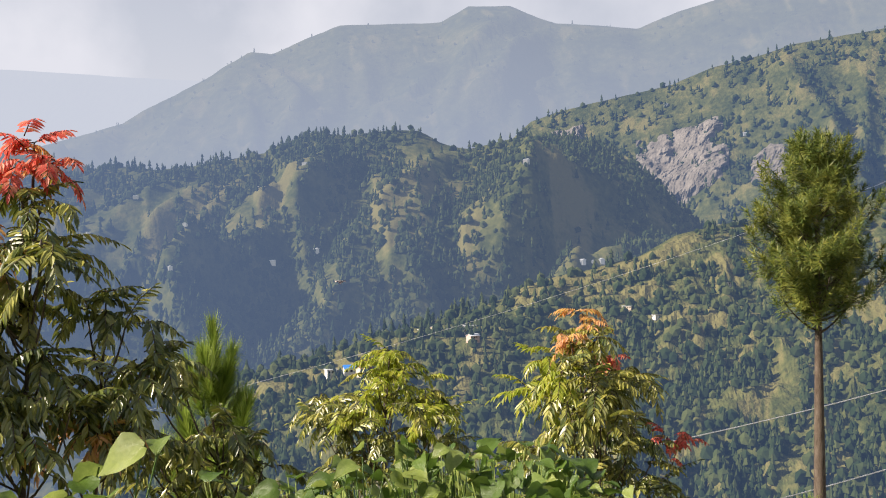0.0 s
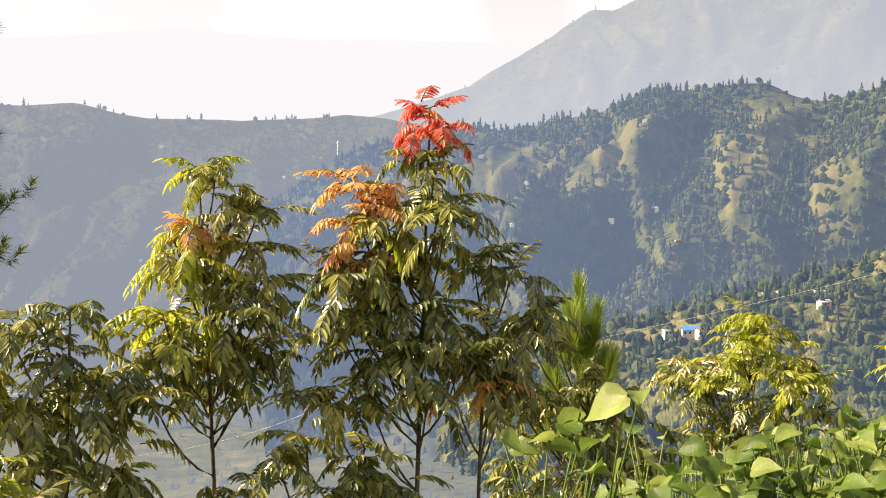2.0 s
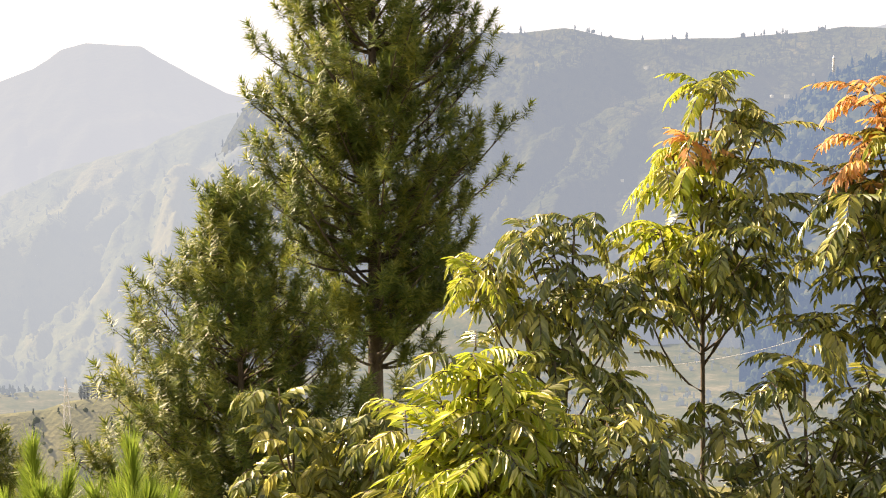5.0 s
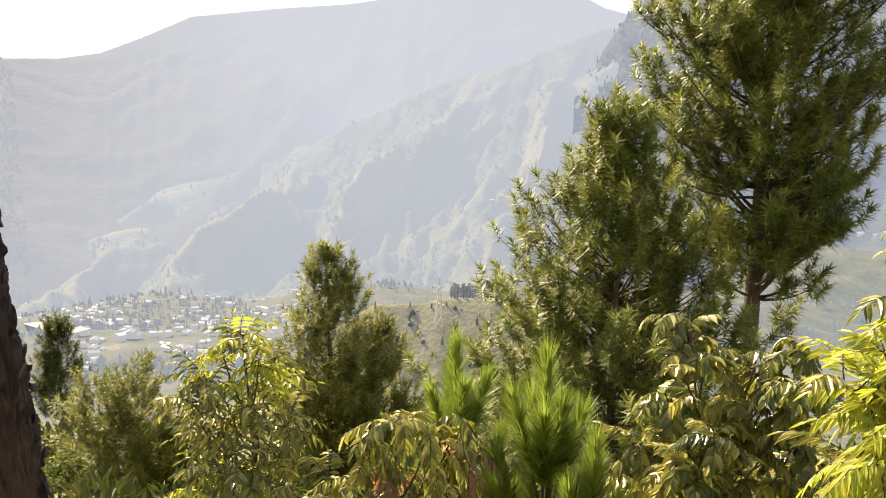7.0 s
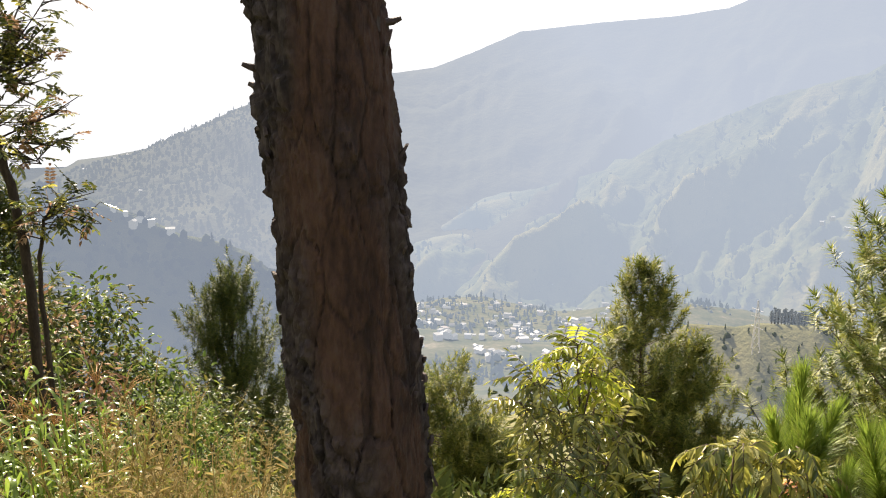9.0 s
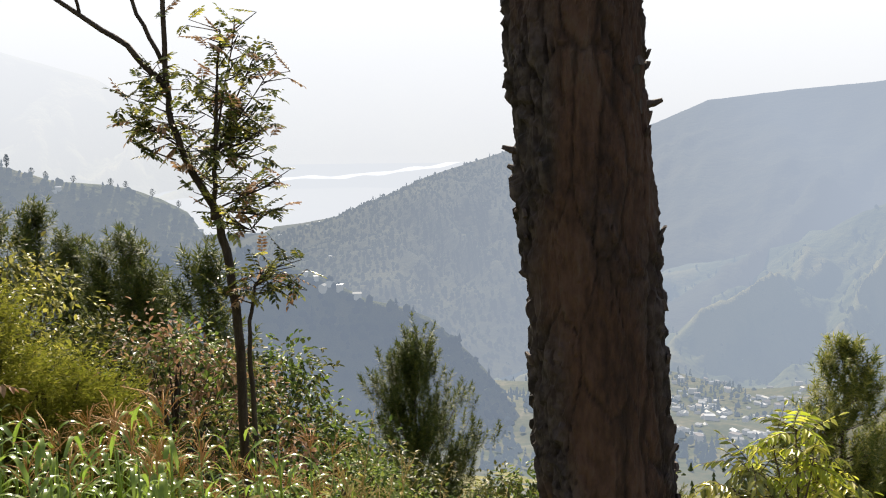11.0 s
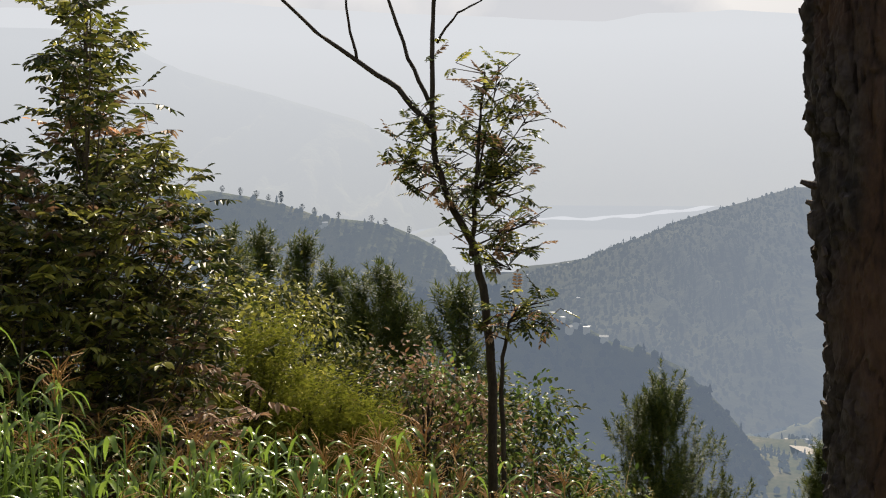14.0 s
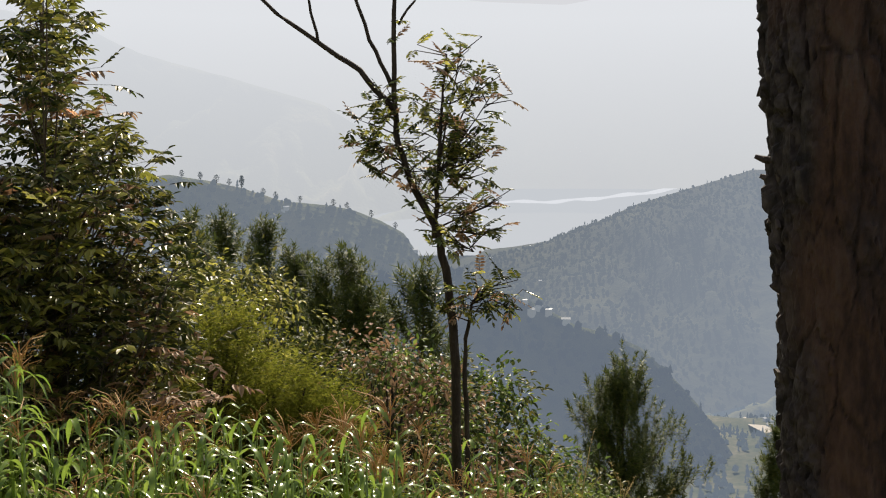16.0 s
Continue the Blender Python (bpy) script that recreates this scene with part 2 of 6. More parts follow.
def pinnate(soup, stems, p, d, rng, length=0.35, pairs=6, leaf=0.09, wide=0.03, droop=0.6, k=0):
    """A feathered leaf: a drooping midrib with pairs of hanging leaflets."""
    d = d.normalized()
    pts = [Vector(p)]
    step = length / (pairs + 1)
    for i in range(pairs + 1):
        d = (d + Vector((0, 0, -droop * 0.28))).normalized()
        pts.append(pts[-1] + d * step)
    up = Vector((0, 0, 1))
    for i in range(1, pairs + 1):
        t = (pts[i + 1] - pts[i]).normalized()
        side = t.cross(up)
        if side.length < 0.05:
            side = t.orthogonal()
        side.normalize()
        n = side.cross(t).normalized()
        s = leaf * (0.75 + 0.5 * math.sin(math.pi * i / (pairs + 1))) * rng.uniform(0.85, 1.15)
        for sg in (1, -1):
            dd = (side * sg * rng.uniform(0.5, 0.8) + t * rng.uniform(0.25, 0.6) + Vector((0, 0, -droop * rng.uniform(0.2, 1.2)))).normalized()
            leaflet(soup, pts[i], dd, (n + side * sg * 0.3).normalized(), s, wide * s / leaf, k)
    leaflet(soup, pts[-1], (pts[-1] - pts[-2]).normalized(), Vector((0, 0, 1)), leaf, wide, k)
    if stems is not None:
        tube(stems, [pts[0], pts[len(pts) // 2], pts[-1]], [0.004, 0.003, 0.002], 3, 0)


def aim(rng, lift):
    a = rng.uniform(0, 2 * math.pi)
    return Vector((math.cos(a), math.sin(a), lift)).normalized()


def pinnate_tree(name, az, r, tips, label, seed, trunk=0.024, leaf_len=0.3, pairs=8, leaf=0.068, wide=0.0225, droop=0.8, rosette=8,
                 depth=0.35, group="", category="tree", crown_top=None, spread=0.05, pull=0.85):
    """A small tree with feathered leaves. tips: the ends of its limbs (az, height, colour); each carries a drooping rosette,
    and a second one stands behind or before it. The stem runs to crown_top, or to the first tip."""
    rng = random.Random(seed)
    base = on_ground(az, r)
    top = thing(name, base, label, category, group)
    wood, crown = Soup(), Soup()
    a0, z0, _ = crown_top or tips[0]
    end = polar(a0, r, z0 - 0.12) - base
    stem = bend((0, 0, -0.4), end, (rng.uniform(-.04, .04) * end.z, rng.uniform(-.04, .04) * end.z, 0), 9)
    tube(wood, stem, list(np.linspace(trunk, 0.006, 9)), 7)
    tips = [(a0 + (a - a0) * pull, z, k) for a, z, k in tips]
    every = [(a, z, k, rng.uniform(-.3, .3) * depth) for a, z, k in tips]
    every += [(a + rng.uniform(-1.2, 1.2), z - rng.uniform(0.02, 0.2), k, rng.choice((-1, 1)) * depth * rng.uniform(.5, 1.1))
              for i, (a, z, k) in enumerate(tips) if k not in "ro" and i > 2 and i % 3 or depth > 0.6]
    for a, z, k, away in every:
        tip = polar(a, r + away, z - 0.06) - base
        side = math.hypot(tip.x - end.x * tip.z / end.z, tip.y - end.y * tip.z / end.z)
        s = min(max((tip.z - 0.25 - 0.8 * side + 0.4) / (end.z + 0.4), 0.05), 0.93) * 8
        j = min(int(s), 7)
        root = stem[j].lerp(stem[j + 1], s - j)
        pts = bend(root, tip, (tip - root) * 0.06 + Vector((0, 0, -0.16 * (tip - root).length)), 6)
        tube(wood, pts, list(np.linspace(max(trunk * 0.45 * (1 - s / 9), 0.007), 0.004, 6)), 5)
        axis = (pts[-1] - pts[-2]).normalized()
        turn = rng.uniform(0, 6.28)
        for q in range(rosette):
            ang = turn + q * 2.4
            d = Vector((math.cos(ang), math.sin(ang), rng.uniform(-0.35, 0.9))) + axis * 0.35
            f = 4 + (1 - 0.75 * (q % 4) / 3 * rng.random()) if q % 4 else 5.0
            p = pts[min(int(f), 4)].lerp(pts[min(int(f), 4) + 1], f - min(int(f), 4))
            kind = ('g' if k == 'y' and rng.random() < 0.2 else k) if rng.random() < 0.82 else rng.choice("gy" if k in "gyl" else "oy")
            if rng.random() < 0.7:
                e = p + Vector((rng.gauss(0, 1), rng.gauss(0, 1), rng.gauss(0, 0.7))) * spread
                if spread > 0.1:
                    tube(wood, [p, e], [0.0022, 0.0014], 3)
                p = e
            small = (0.4 if k == 'r' else 0.62) if k in "ro" and category == "shrub" else 0.7 if k == 'r' else 0.82 if k in "ro" or z > z0 - 0.35 else 1.0
            pinnate(crown, wood, p, d, rng, small * leaf_len * rng.uniform(0.7, 1.1), pairs, leaf * small ** 0.5, wide * small ** 0.5, droop * rng.uniform(0.3, 1.35), "gylorb".index(kind))
    part("trunk", wood, [WOOD], top, smooth=True)
    part("crown", crown, [LEAF_WOOD if depth > 0.69 else LEAF, LEAF_OLIVE, LEAF_LIME, LEAF_GOLD, LEAF_RED, LEAF_BROWN], top)
    return top


def tuft(soup, p, d, rng, n=36, length=0.22, shoot=0.16, width=0.006, k=0):
    """A bottle brush of needles round a shoot: spread wide below, closing towards its tip."""
    a = d.orthogonal().normalized()
    b = d.cross(a)
    for i in range(n):
        s = (i + rng.random()) / n
        q = i * 2.4 + rng.uniform(-.5, .5)
        o = math.cos(q) * a + math.sin(q) * b
        lean = radians(98 - 58 * s + rng.uniform(-18, 18))
        dd = d * math.cos(lean) + o * math.sin(lean)
        base = p + d * shoot * (1.1 * s - 0.3) + dd * length * 0.06
        t = (d.cross(o) + o * rng.uniform(-.8, .8) + d * rng.uniform(-.5, .5)) * width
        tip = base + dd * length * rng.uniform(0.75, 1.05) - Vector((0, 0, length * 0.08))
        soup.add([base - t, base + t, tip], [(0, 1, 2)], k)


def pine_meshes(height, envelope, seed, clear=0.15, whorl=0.5, per=6, trunk=0.12, needles=30, length=0.25, width=0.007, lift=0.35, spacing=0.35, lean=(0, 0), shoot=1.7):
    """The wood and needle meshes of a long-needled pine. envelope(s): limb length at the height share s."""
    rng = random.Random(seed)
    wood, green = Soup(), Soup()
    stem = [Vector((lean[0] * s * s, lean[1] * s * s, -0.6 + (height + 0.6) * s)) for s in np.linspace(0, 1, 10)]
    tube(wood, stem, [trunk * (1 - 0.93 * s) for s in np.linspace(0, 1, 10)], 9)
    z = height * clear
    while z < height * 0.985:
        s = z / height
        for i in range(max(3, int(per * (1 - 0.4 * s)))):
            a = rng.uniform(0, 2 * math.pi)
            reach = envelope(s) * rng.uniform(0.62, 1.04)
            if reach < 0.1:
                continue
            root = Vector((lean[0] * s * s, lean[1] * s * s, z + rng.uniform(-.3, .3) * whorl))
            out = Vector((math.cos(a), math.sin(a), lift * rng.uniform(0.5, 1.5)))
            pts = bend(root, root + out * reach, (0, 0, -0.1 * reach), 5)
            tube(wood, pts, [trunk * 0.22 * (1 - 0.8 * q) * (1 - s * 0.6) + 0.004 for q in np.linspace(0, 1, 5)], 4)
            n = max(2, int(reach / spacing))
            for j in range(n):
                q = 0.22 + 0.78 * (j + 1) / n
                p = pts[min(int(q * 4), 3)].lerp(pts[min(int(q * 4), 3) + 1], q * 4 - min(int(q * 4), 3))
                for w in range(2 if j < n - 1 else 3):
                    off = Vector((rng.uniform(-1, 1), rng.uniform(-1, 1), rng.uniform(-0.2, 0.9))) * spacing * 0.9
                    e = p + off if j < n - 1 or w else p
                    if (e - p).length > 0.1:
                        tube(wood, [p, e], [0.008, 0.005], 3)
                    tuft(green, e, (out.normalized() * 0.5 + off.normalized() * 0.3 + Vector((0, 0, 0.85))).normalized(), rng, needles, length, length * shoot, width)
        z += whorl * rng.uniform(0.8, 1.2)
    tuft(green, stem[-1], Vector((0, 0, 1)), rng, needles * 2, length, length * 2, width)
    return wood.mesh("trunk", [WOOD], True), green


def pine(name, at, label, meshes, mat=None, scale=1.0, turn=0.0, group="pines on the slope"):
    top = thing(name, at, label, "pine tree", group, turn)
    wood, green = meshes
    part("trunk", wood, [], top, smooth=True)
    part("crown", green, [], top)
    top.scale = (scale, scale, scale)
    return top


# ---- ground: one sheet, falling from the terrace to the valley and rising behind ----
FALL = [(-180, [(0, 0), (3, 0.6), (12, 5), (60, 24), (300, 95), (5000, 120)]),
        (-95, [(0, 0), (3, 0), (12, -0.5), (60, -6), (300, -60), (700, -170), (5000, -300)]),
        (-45, [(0, 0), (1.6, -0.1), (3, -1.1), (12, -6), (60, -28), (300, -115), (700, -170), (5000, -300)]),
        (48, [(0, 0), (1.6, -0.1), (3, -1.1), (12, -6), (60, -28), (300, -115), (700, -195), (900, -228), (5000, -300)]),
        (60, [(0, 0), (1.6, -0.1), (3, -1.1), (12, -6), (60, -28), (300, -115), (700, -200), (900, -238), (1150, -310), (2000, -480), (5000, -700)]),
        (85, [(0, 0), (2, -0.35), (5, -1.7), (12, -4.8), (60, -26), (300, -115), (700, -200), (900, -238), (1150, -310), (2000, -480), (5000, -700)]),
        (108, [(0, 0), (2, -0.3), (5, -1.2), (12, -3.6), (60, -24), (300, -115), (700, -200), (900, -238), (1150, -310), (2000, -480), (5000, -700)]),
        (130, [(0, 0), (2, -0.2), (6, -1.2), (12, -2.2), (60, -12), (300, -80), (700, -180), (5000, -300)]),
        (150, [(0, 0), (3, 0.2), (12, 1), (60, 4), (300, 10), (5000, 20)]),
        (180, [(0, 0), (3, 0.6), (12, 5), (60, 24), (300, 95), (5000, 120)])]


def ground_z(az, r):
    az = (az + 180) % 360 - 180
    for (a0, f0), (a1, f1) in zip(FALL, FALL[1:]):
        if a0 <= az <= a1:
            s = (az - a0) / (a1 - a0)
            g = lambda f: float(np.interp(r, [q[0] for q in f], [q[1] for q in f]))
            p = polar(az, r)
            return (g(f0) * (1 - s) + g(f1) * s + noise.noise(p * 0.6) * min(r, 4) * 0.05
                    + noise.noise(p * 0.05) * min(r, 60) * 0.04 + noise.noise(p * 0.006) * min(r, 900) * 0.03)
    return 0.0


def on_ground(az, r):
    return polar(az, r, ground_z(az, r))


def build_ground():
    rs = [0.01] + list(np.geomspace(0.5, 4900, 110))
    azs = np.arange(-180, 180, 2.0)
    s = Soup()
    v = [on_ground(a, r) for r in rs for a in azs]
    n = len(azs)
    f = [(i * n + j, i * n + (j + 1) % n, (i + 1) * n + (j + 1) % n, (i + 1) * n + j) for i in range(len(rs) - 1) for j in range(n)]
    s.add(v, f)
    return tagged(part("ground", s, [GRASS], None, smooth=True), "grassy hillside falling steeply into the valley", "ground", kind="structure")


build_ground()


# ---- far hills ----
EYE_Z = 1.6


def hill(name, crest, label, mat, near=0.6, foot_z=-200.0, rough=0.05, gully=0.12, seed=0, tree_mat=None, trees=0, tree_h=11.0, sag=0.25,
         back=1.35, spurs=(), steps=0.0, bald=0.0, lanes=0.75, slant=0.0, fine=0.5, ribs=None, fine_mesh=0.16, conifer=0.6, carve=None, grassy=0.0, wooded=None):
    """A hill from its crest line: (az, elevation, distance) points. Gullies run down its face; spurs are grassy
    ribs (az, u, az, u, half width in degrees, height); ribs (spacing, lean, height, grass) are even grassy
    ribs slanting down the whole face, in degrees; steps cuts terraces of that height into it.
    carve (size, depth, slant) cuts branching spurs and ravines of that size in metres into the face.
    The wood stands on the face, or between the two headings of wooded, as one joined mesh. Returns the hill and the function that gives a place on it."""
    crest = sorted(crest)
    az, el, ds = (np.array([c[i] for c in crest], float) for i in range(3))
    off = Vector((seed * 37.1, seed * 11.7, 0))

    def on_spur(a, u):
        """Nearness to a grassy spur, and the height added by all of them; the tall ones stay wooded."""
        best, lift = 9.0, 0.0
        for a0, u0, a1, u1, w, h in spurs:
            s = ((a - a0) * (a1 - a0) + (u - u0) * (u1 - u0) * 100) / ((a1 - a0) ** 2 + (u1 - u0) ** 2 * 100)
            over = max(0, s - 1) * 3
            s = min(max(s, 0), 1)
            d = over + math.hypot(a - a0 - s * (a1 - a0), (u - u0 - s * (u1 - u0)) * 10) / (w * (0.25 + 0.75 * s)) + 0.4 * noise.noise(Vector((a * 1.5, u * 14, seed)))
            best = min(best, d) if h < 40 else best
            wide = over + math.hypot(a - a0 - s * (a1 - a0), (u - u0 - s * (u1 - u0)) * 10) / (w * 1.7)
            lift = max(lift, h * max(0, 1 - wide) ** 1.2 * min(1, s * 1.7 + 0.1))
        return best, lift

    def rib(a, w):
        """How near a rib's back: 1 on it, 0 in the ravine between."""
        gap, lean = ribs[:2]
        q = (a + lean * w) / gap + 0.55 * noise.noise(Vector((a * 0.13, w * 2.5, seed))) + 0.12 * noise.noise(Vector((a * 0.7, w * 9, seed)))
        k = math.floor(q)
        f = abs(2 * (q - k) - 1)
        q2 = q * 2.7 + 0.6 * noise.noise(Vector((a * 0.4, w * 6, seed + 4)))
        f2 = abs(2 * (q2 - math.floor(q2)) - 1)
        return f ** 1.4 * (0.75 + 0.4 * noise.noise(Vector((round(q) * 3.7, w * 1.5, seed)))) + 0.14 * f2

    def branches(a, r, w):
        """Branching spurs: 1 on their backs, 0 in the ravines."""
        size, _, lean = carve
        x, y = radians(a) * float(np.interp(a, az, ds)) + lean * r, r * 0.62
        q = Vector((x / size, y / size, 0)) + off
        q += Vector((noise.noise(q * 0.9 + Vector((3, 0, 1))), noise.noise(q * 0.9 + Vector((0, 5, 2))), 0)) * 0.5
        total, amp, f = 0.0, 1.0, 1.0
        for k in range(4):
            total += amp * (1 - min(1.0, math.hypot(noise.noise(q * f + Vector((k * 7.3, 0, k))), 0.05) * 2.3))
            amp, f = amp * 0.46, f * 2.05
        return total / 1.8

    def cover(a, u):
        """Share of open grass, 0 to 1."""
        c = 0.0
        if grassy and u < 1:
            c = min(1, max(0, noise.noise(Vector((a * 0.9, u * 16, seed + 8))) + 0.6 * noise.noise(Vector((a * 2.6, u * 44, seed))) - 0.38 + grassy) * 3)
        if spurs:
            c = max(c, 0.72 * min(1, max(0, 1.15 + 0.7 * noise.noise(Vector((a * 2.2, u * 30, seed + 3))) - on_spur(a, u)[0]) * 1.8))
        if ribs and u < 1:
            c = max(c, min(1, max(0, rib(a, u) - 0.52 + 0.5 * noise.noise(Vector((a * 0.35, u * 5, seed + 2)))) * 2.6) * ribs[3])
        return c

    def height(a, u):
        """Place on the hill: u 0 at the near foot, 1 at the crest, up to 2 behind."""
        d = float(np.interp(a, az, ds))
        top = EYE_Z + d * math.tan(radians(float(np.interp(a, az, el))))
        r = d * (near + (1 - near) * u) if u <= 1 else d * (1 + (back - 1) * (u - 1))
        w = u if u <= 1 else 2 - u
        drop = top - foot_z
        z = foot_z + drop * (w * (1 - sag) + sag * w * w)
        p = polar(a, r)
        lane = radians(a) * d + slant * drop * w + 0.35 * drop * noise.noise(Vector((a * 0.12, w * 2.2, seed)))
        env = math.sin(math.pi * min(w, 1)) ** 0.8 if w < 1 else 0.0
        g1 = math.hypot(noise.noise(Vector((lane / (max(drop, 150) * lanes), w * 0.9, 0)) + off), 0.07) * 2 - 0.5
        g2 = math.hypot(noise.noise(Vector((lane / (max(drop, 150) * lanes * 0.35), w * 1.7, 5)) + off), 0.07) * 2 - 0.45
        z += drop * env * (gully * g1 + gully * fine * g2)
        z += drop * rough * 0.5 * noise.fractal(p / (max(drop, 150) * 0.3) + off, 0.9, 2.2, 5) * (0.2 + env)
        if ribs:
            z += ribs[2] * env * (rib(a, w) - 0.5)
        if carve:
            z += carve[1] * min(1.0, env * 1.3) * (branches(a, r, w) - 0.45)
        if spurs:
            z += on_spur(a, u)[1]
        if steps and 0.02 < u < 0.97:
            k = z / steps
            z = steps * (math.floor(k) + min(1.0, (k - math.floor(k)) * 2.2) * 0.8 + 0.1)
        return Vector((p.x, p.y, z))

    s = Soup()
    na = max(24, int((az[-1] - az[0]) / fine_mesh))
    us = [*np.linspace(0, 1, int(10.2 / fine_mesh)), 1.2, 1.6, 2.0]
    aa = np.linspace(az[0], az[-1], na)
    s.add([height(a, u) for u in us for a in aa],
          [(i * na + j, i * na + j + 1, (i + 1) * na + j + 1, (i + 1) * na + j) for i in range(len(us) - 1) for j in range(na - 1)])
    ob = tagged(part(name, s, [mat], None, smooth=not steps), label, "hill", kind="structure")
    if spurs or ribs or grassy:
        layer = ob.data.attributes.new("cover", 'FLOAT', 'POINT')
        layer.data.foreach_set("value", [cover(a, u) for u in us for a in aa])
    if trees:
        rng = random.Random(seed + 5)
        w = Soup()
        left = trees
        tries = 0
        while left and tries < trees * 12:
            tries += 1
            a, u = rng.uniform(*(wooded or (az[0], az[-1]))), rng.random() ** 0.85
            lane = radians(a) * float(np.interp(a, az, ds))
            m = noise.noise(Vector((lane / 110, u * 3.4, 9)) + off) + 0.7 * noise.noise(Vector((lane / 35, u * 10, 3)) + off)
            if m < -0.22 + bald and rng.random() < 0.9 or (spurs or ribs or grassy) and cover(a, u) > 0.42 + 0.6 * rng.random():
                continue
            far_tree(w, height(a, u) - Vector((0, 0, 1)), tree_h * rng.uniform(0.5, 1.3), rng, conifer)
            left -= 1
        tagged(part("wood_on_" + name, w, [tree_mat], None), "dense pine and oak wood on " + label, "trees", kind="stuff")
    return ob, height


def far_tree(w, p, h, rng, conifer=0.6):
    """A small tree far off: stacked uneven skirts, or a lumpy round crown."""
    n = 5
    if rng.random() < conifer:
        for z, r in ((0.1, 0.2), (0.42, 0.17), (0.7, 0.11)):
            q0 = rng.uniform(0, 6)
            ring = [p + Vector((math.cos(q0 + k * 6.283 / n) * r * h * rng.uniform(.6, 1.3), math.sin(q0 + k * 6.283 / n) * r * h * rng.uniform(.6, 1.3), h * (z + rng.uniform(-.05, .05)))) for k in range(n)]
            tip = p + Vector((rng.uniform(-.03, .03) * h, rng.uniform(-.03, .03) * h, h * min(z + 0.42, 1.0)))
            w.add(ring + [tip], [(k, (k + 1) % n, n) for k in range(n)])
    else:
        h *= 0.75
        r = h * 0.4
        c = p + Vector((0, 0, h * 0.42))
        lo = [c + Vector((math.cos(k * 6.283 / n) * r * rng.uniform(.6, 1.2), math.sin(k * 6.283 / n) * r * rng.uniform(.6, 1.2), -r * rng.uniform(.5, .9))) for k in range(n)]
        hi = [c + Vector((math.cos(.6 + k * 6.283 / n) * r * rng.uniform(.6, 1.1), math.sin(.6 + k * 6.283 / n) * r * rng.uniform(.6, 1.1), r * rng.uniform(.2, .6))) for k in range(n)]
        w.add(lo + hi + [c + Vector((0, 0, r))],
              [(k, (k + 1) % n, n + k) for k in range(n)] + [((k + 1) % n, n + (k + 1) % n, n + k) for k in range(n)] + [(n + k, n + (k + 1) % n, 2 * n) for k in range(n)])


# slope and wood materials of one hill, haze painted in as emission
def hill_mats(tag, glow, glow_colour, size=0.012, mist=None, bare=1.0):
    slope = shade("slope_" + tag, [tuple(v * bare for v in c) for c in ((0.03, 0.042, 0.014), (0.06, 0.072, 0.022), (0.11, 0.115, 0.036), (0.17, 0.155, 0.055))], 0.95, size, 0.3 if mist else 0.7, size * 9, glow=glow, glow_colour=glow_colour, mist=mist, spec=0.04)
    wood = shade("wood_" + tag, [(0.015, 0.028, 0.011), (0.034, 0.05, 0.017), (0.085, 0.1, 0.032)], 0.9, 0.02, islands=True, glow=glow, glow_colour=glow_colour, mist=mist, spec=0.04)
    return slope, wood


# blue emission colour for haze painted on the nearer hills
HAZE_BLUE = (0.16, 0.25, 0.44)
# directions along which the painted haze thickens
WEST, NORTH, UP = (-1, 0, 0), (0, 1, 0), (0, 0, 1)

# glow grows downward, painting paler haze at the mountain's foot
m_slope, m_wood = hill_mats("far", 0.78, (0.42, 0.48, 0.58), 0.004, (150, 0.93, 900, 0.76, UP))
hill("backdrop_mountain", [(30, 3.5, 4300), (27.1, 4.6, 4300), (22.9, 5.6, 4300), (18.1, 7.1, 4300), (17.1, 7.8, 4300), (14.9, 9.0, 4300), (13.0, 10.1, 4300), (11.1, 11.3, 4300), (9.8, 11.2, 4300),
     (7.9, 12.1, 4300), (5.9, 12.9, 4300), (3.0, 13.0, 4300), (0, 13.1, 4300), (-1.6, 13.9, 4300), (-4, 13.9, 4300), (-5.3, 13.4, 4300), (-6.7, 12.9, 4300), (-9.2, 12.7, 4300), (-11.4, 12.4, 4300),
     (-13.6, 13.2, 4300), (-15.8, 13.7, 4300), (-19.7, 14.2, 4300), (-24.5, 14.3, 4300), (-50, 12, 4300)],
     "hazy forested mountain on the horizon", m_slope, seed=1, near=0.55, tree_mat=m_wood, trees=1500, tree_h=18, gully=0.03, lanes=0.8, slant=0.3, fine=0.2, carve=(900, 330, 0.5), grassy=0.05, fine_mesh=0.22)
# blue emission paints thin haze over this wooded side
m_slope, m_wood = hill_mats("cliff", 0.36, HAZE_BLUE, 0.02)
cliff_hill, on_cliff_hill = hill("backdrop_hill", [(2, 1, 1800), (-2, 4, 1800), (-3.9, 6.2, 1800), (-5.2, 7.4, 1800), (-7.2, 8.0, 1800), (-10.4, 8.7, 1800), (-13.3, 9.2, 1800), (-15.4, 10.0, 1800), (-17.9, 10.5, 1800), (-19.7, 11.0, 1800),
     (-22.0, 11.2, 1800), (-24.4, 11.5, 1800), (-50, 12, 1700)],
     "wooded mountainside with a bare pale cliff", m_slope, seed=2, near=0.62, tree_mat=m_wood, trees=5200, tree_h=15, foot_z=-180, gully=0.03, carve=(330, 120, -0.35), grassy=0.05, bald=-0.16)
# glow rises westward, painting thicker haze towards the sun
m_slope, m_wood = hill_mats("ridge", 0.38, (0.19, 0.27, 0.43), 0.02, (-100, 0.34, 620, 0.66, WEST))
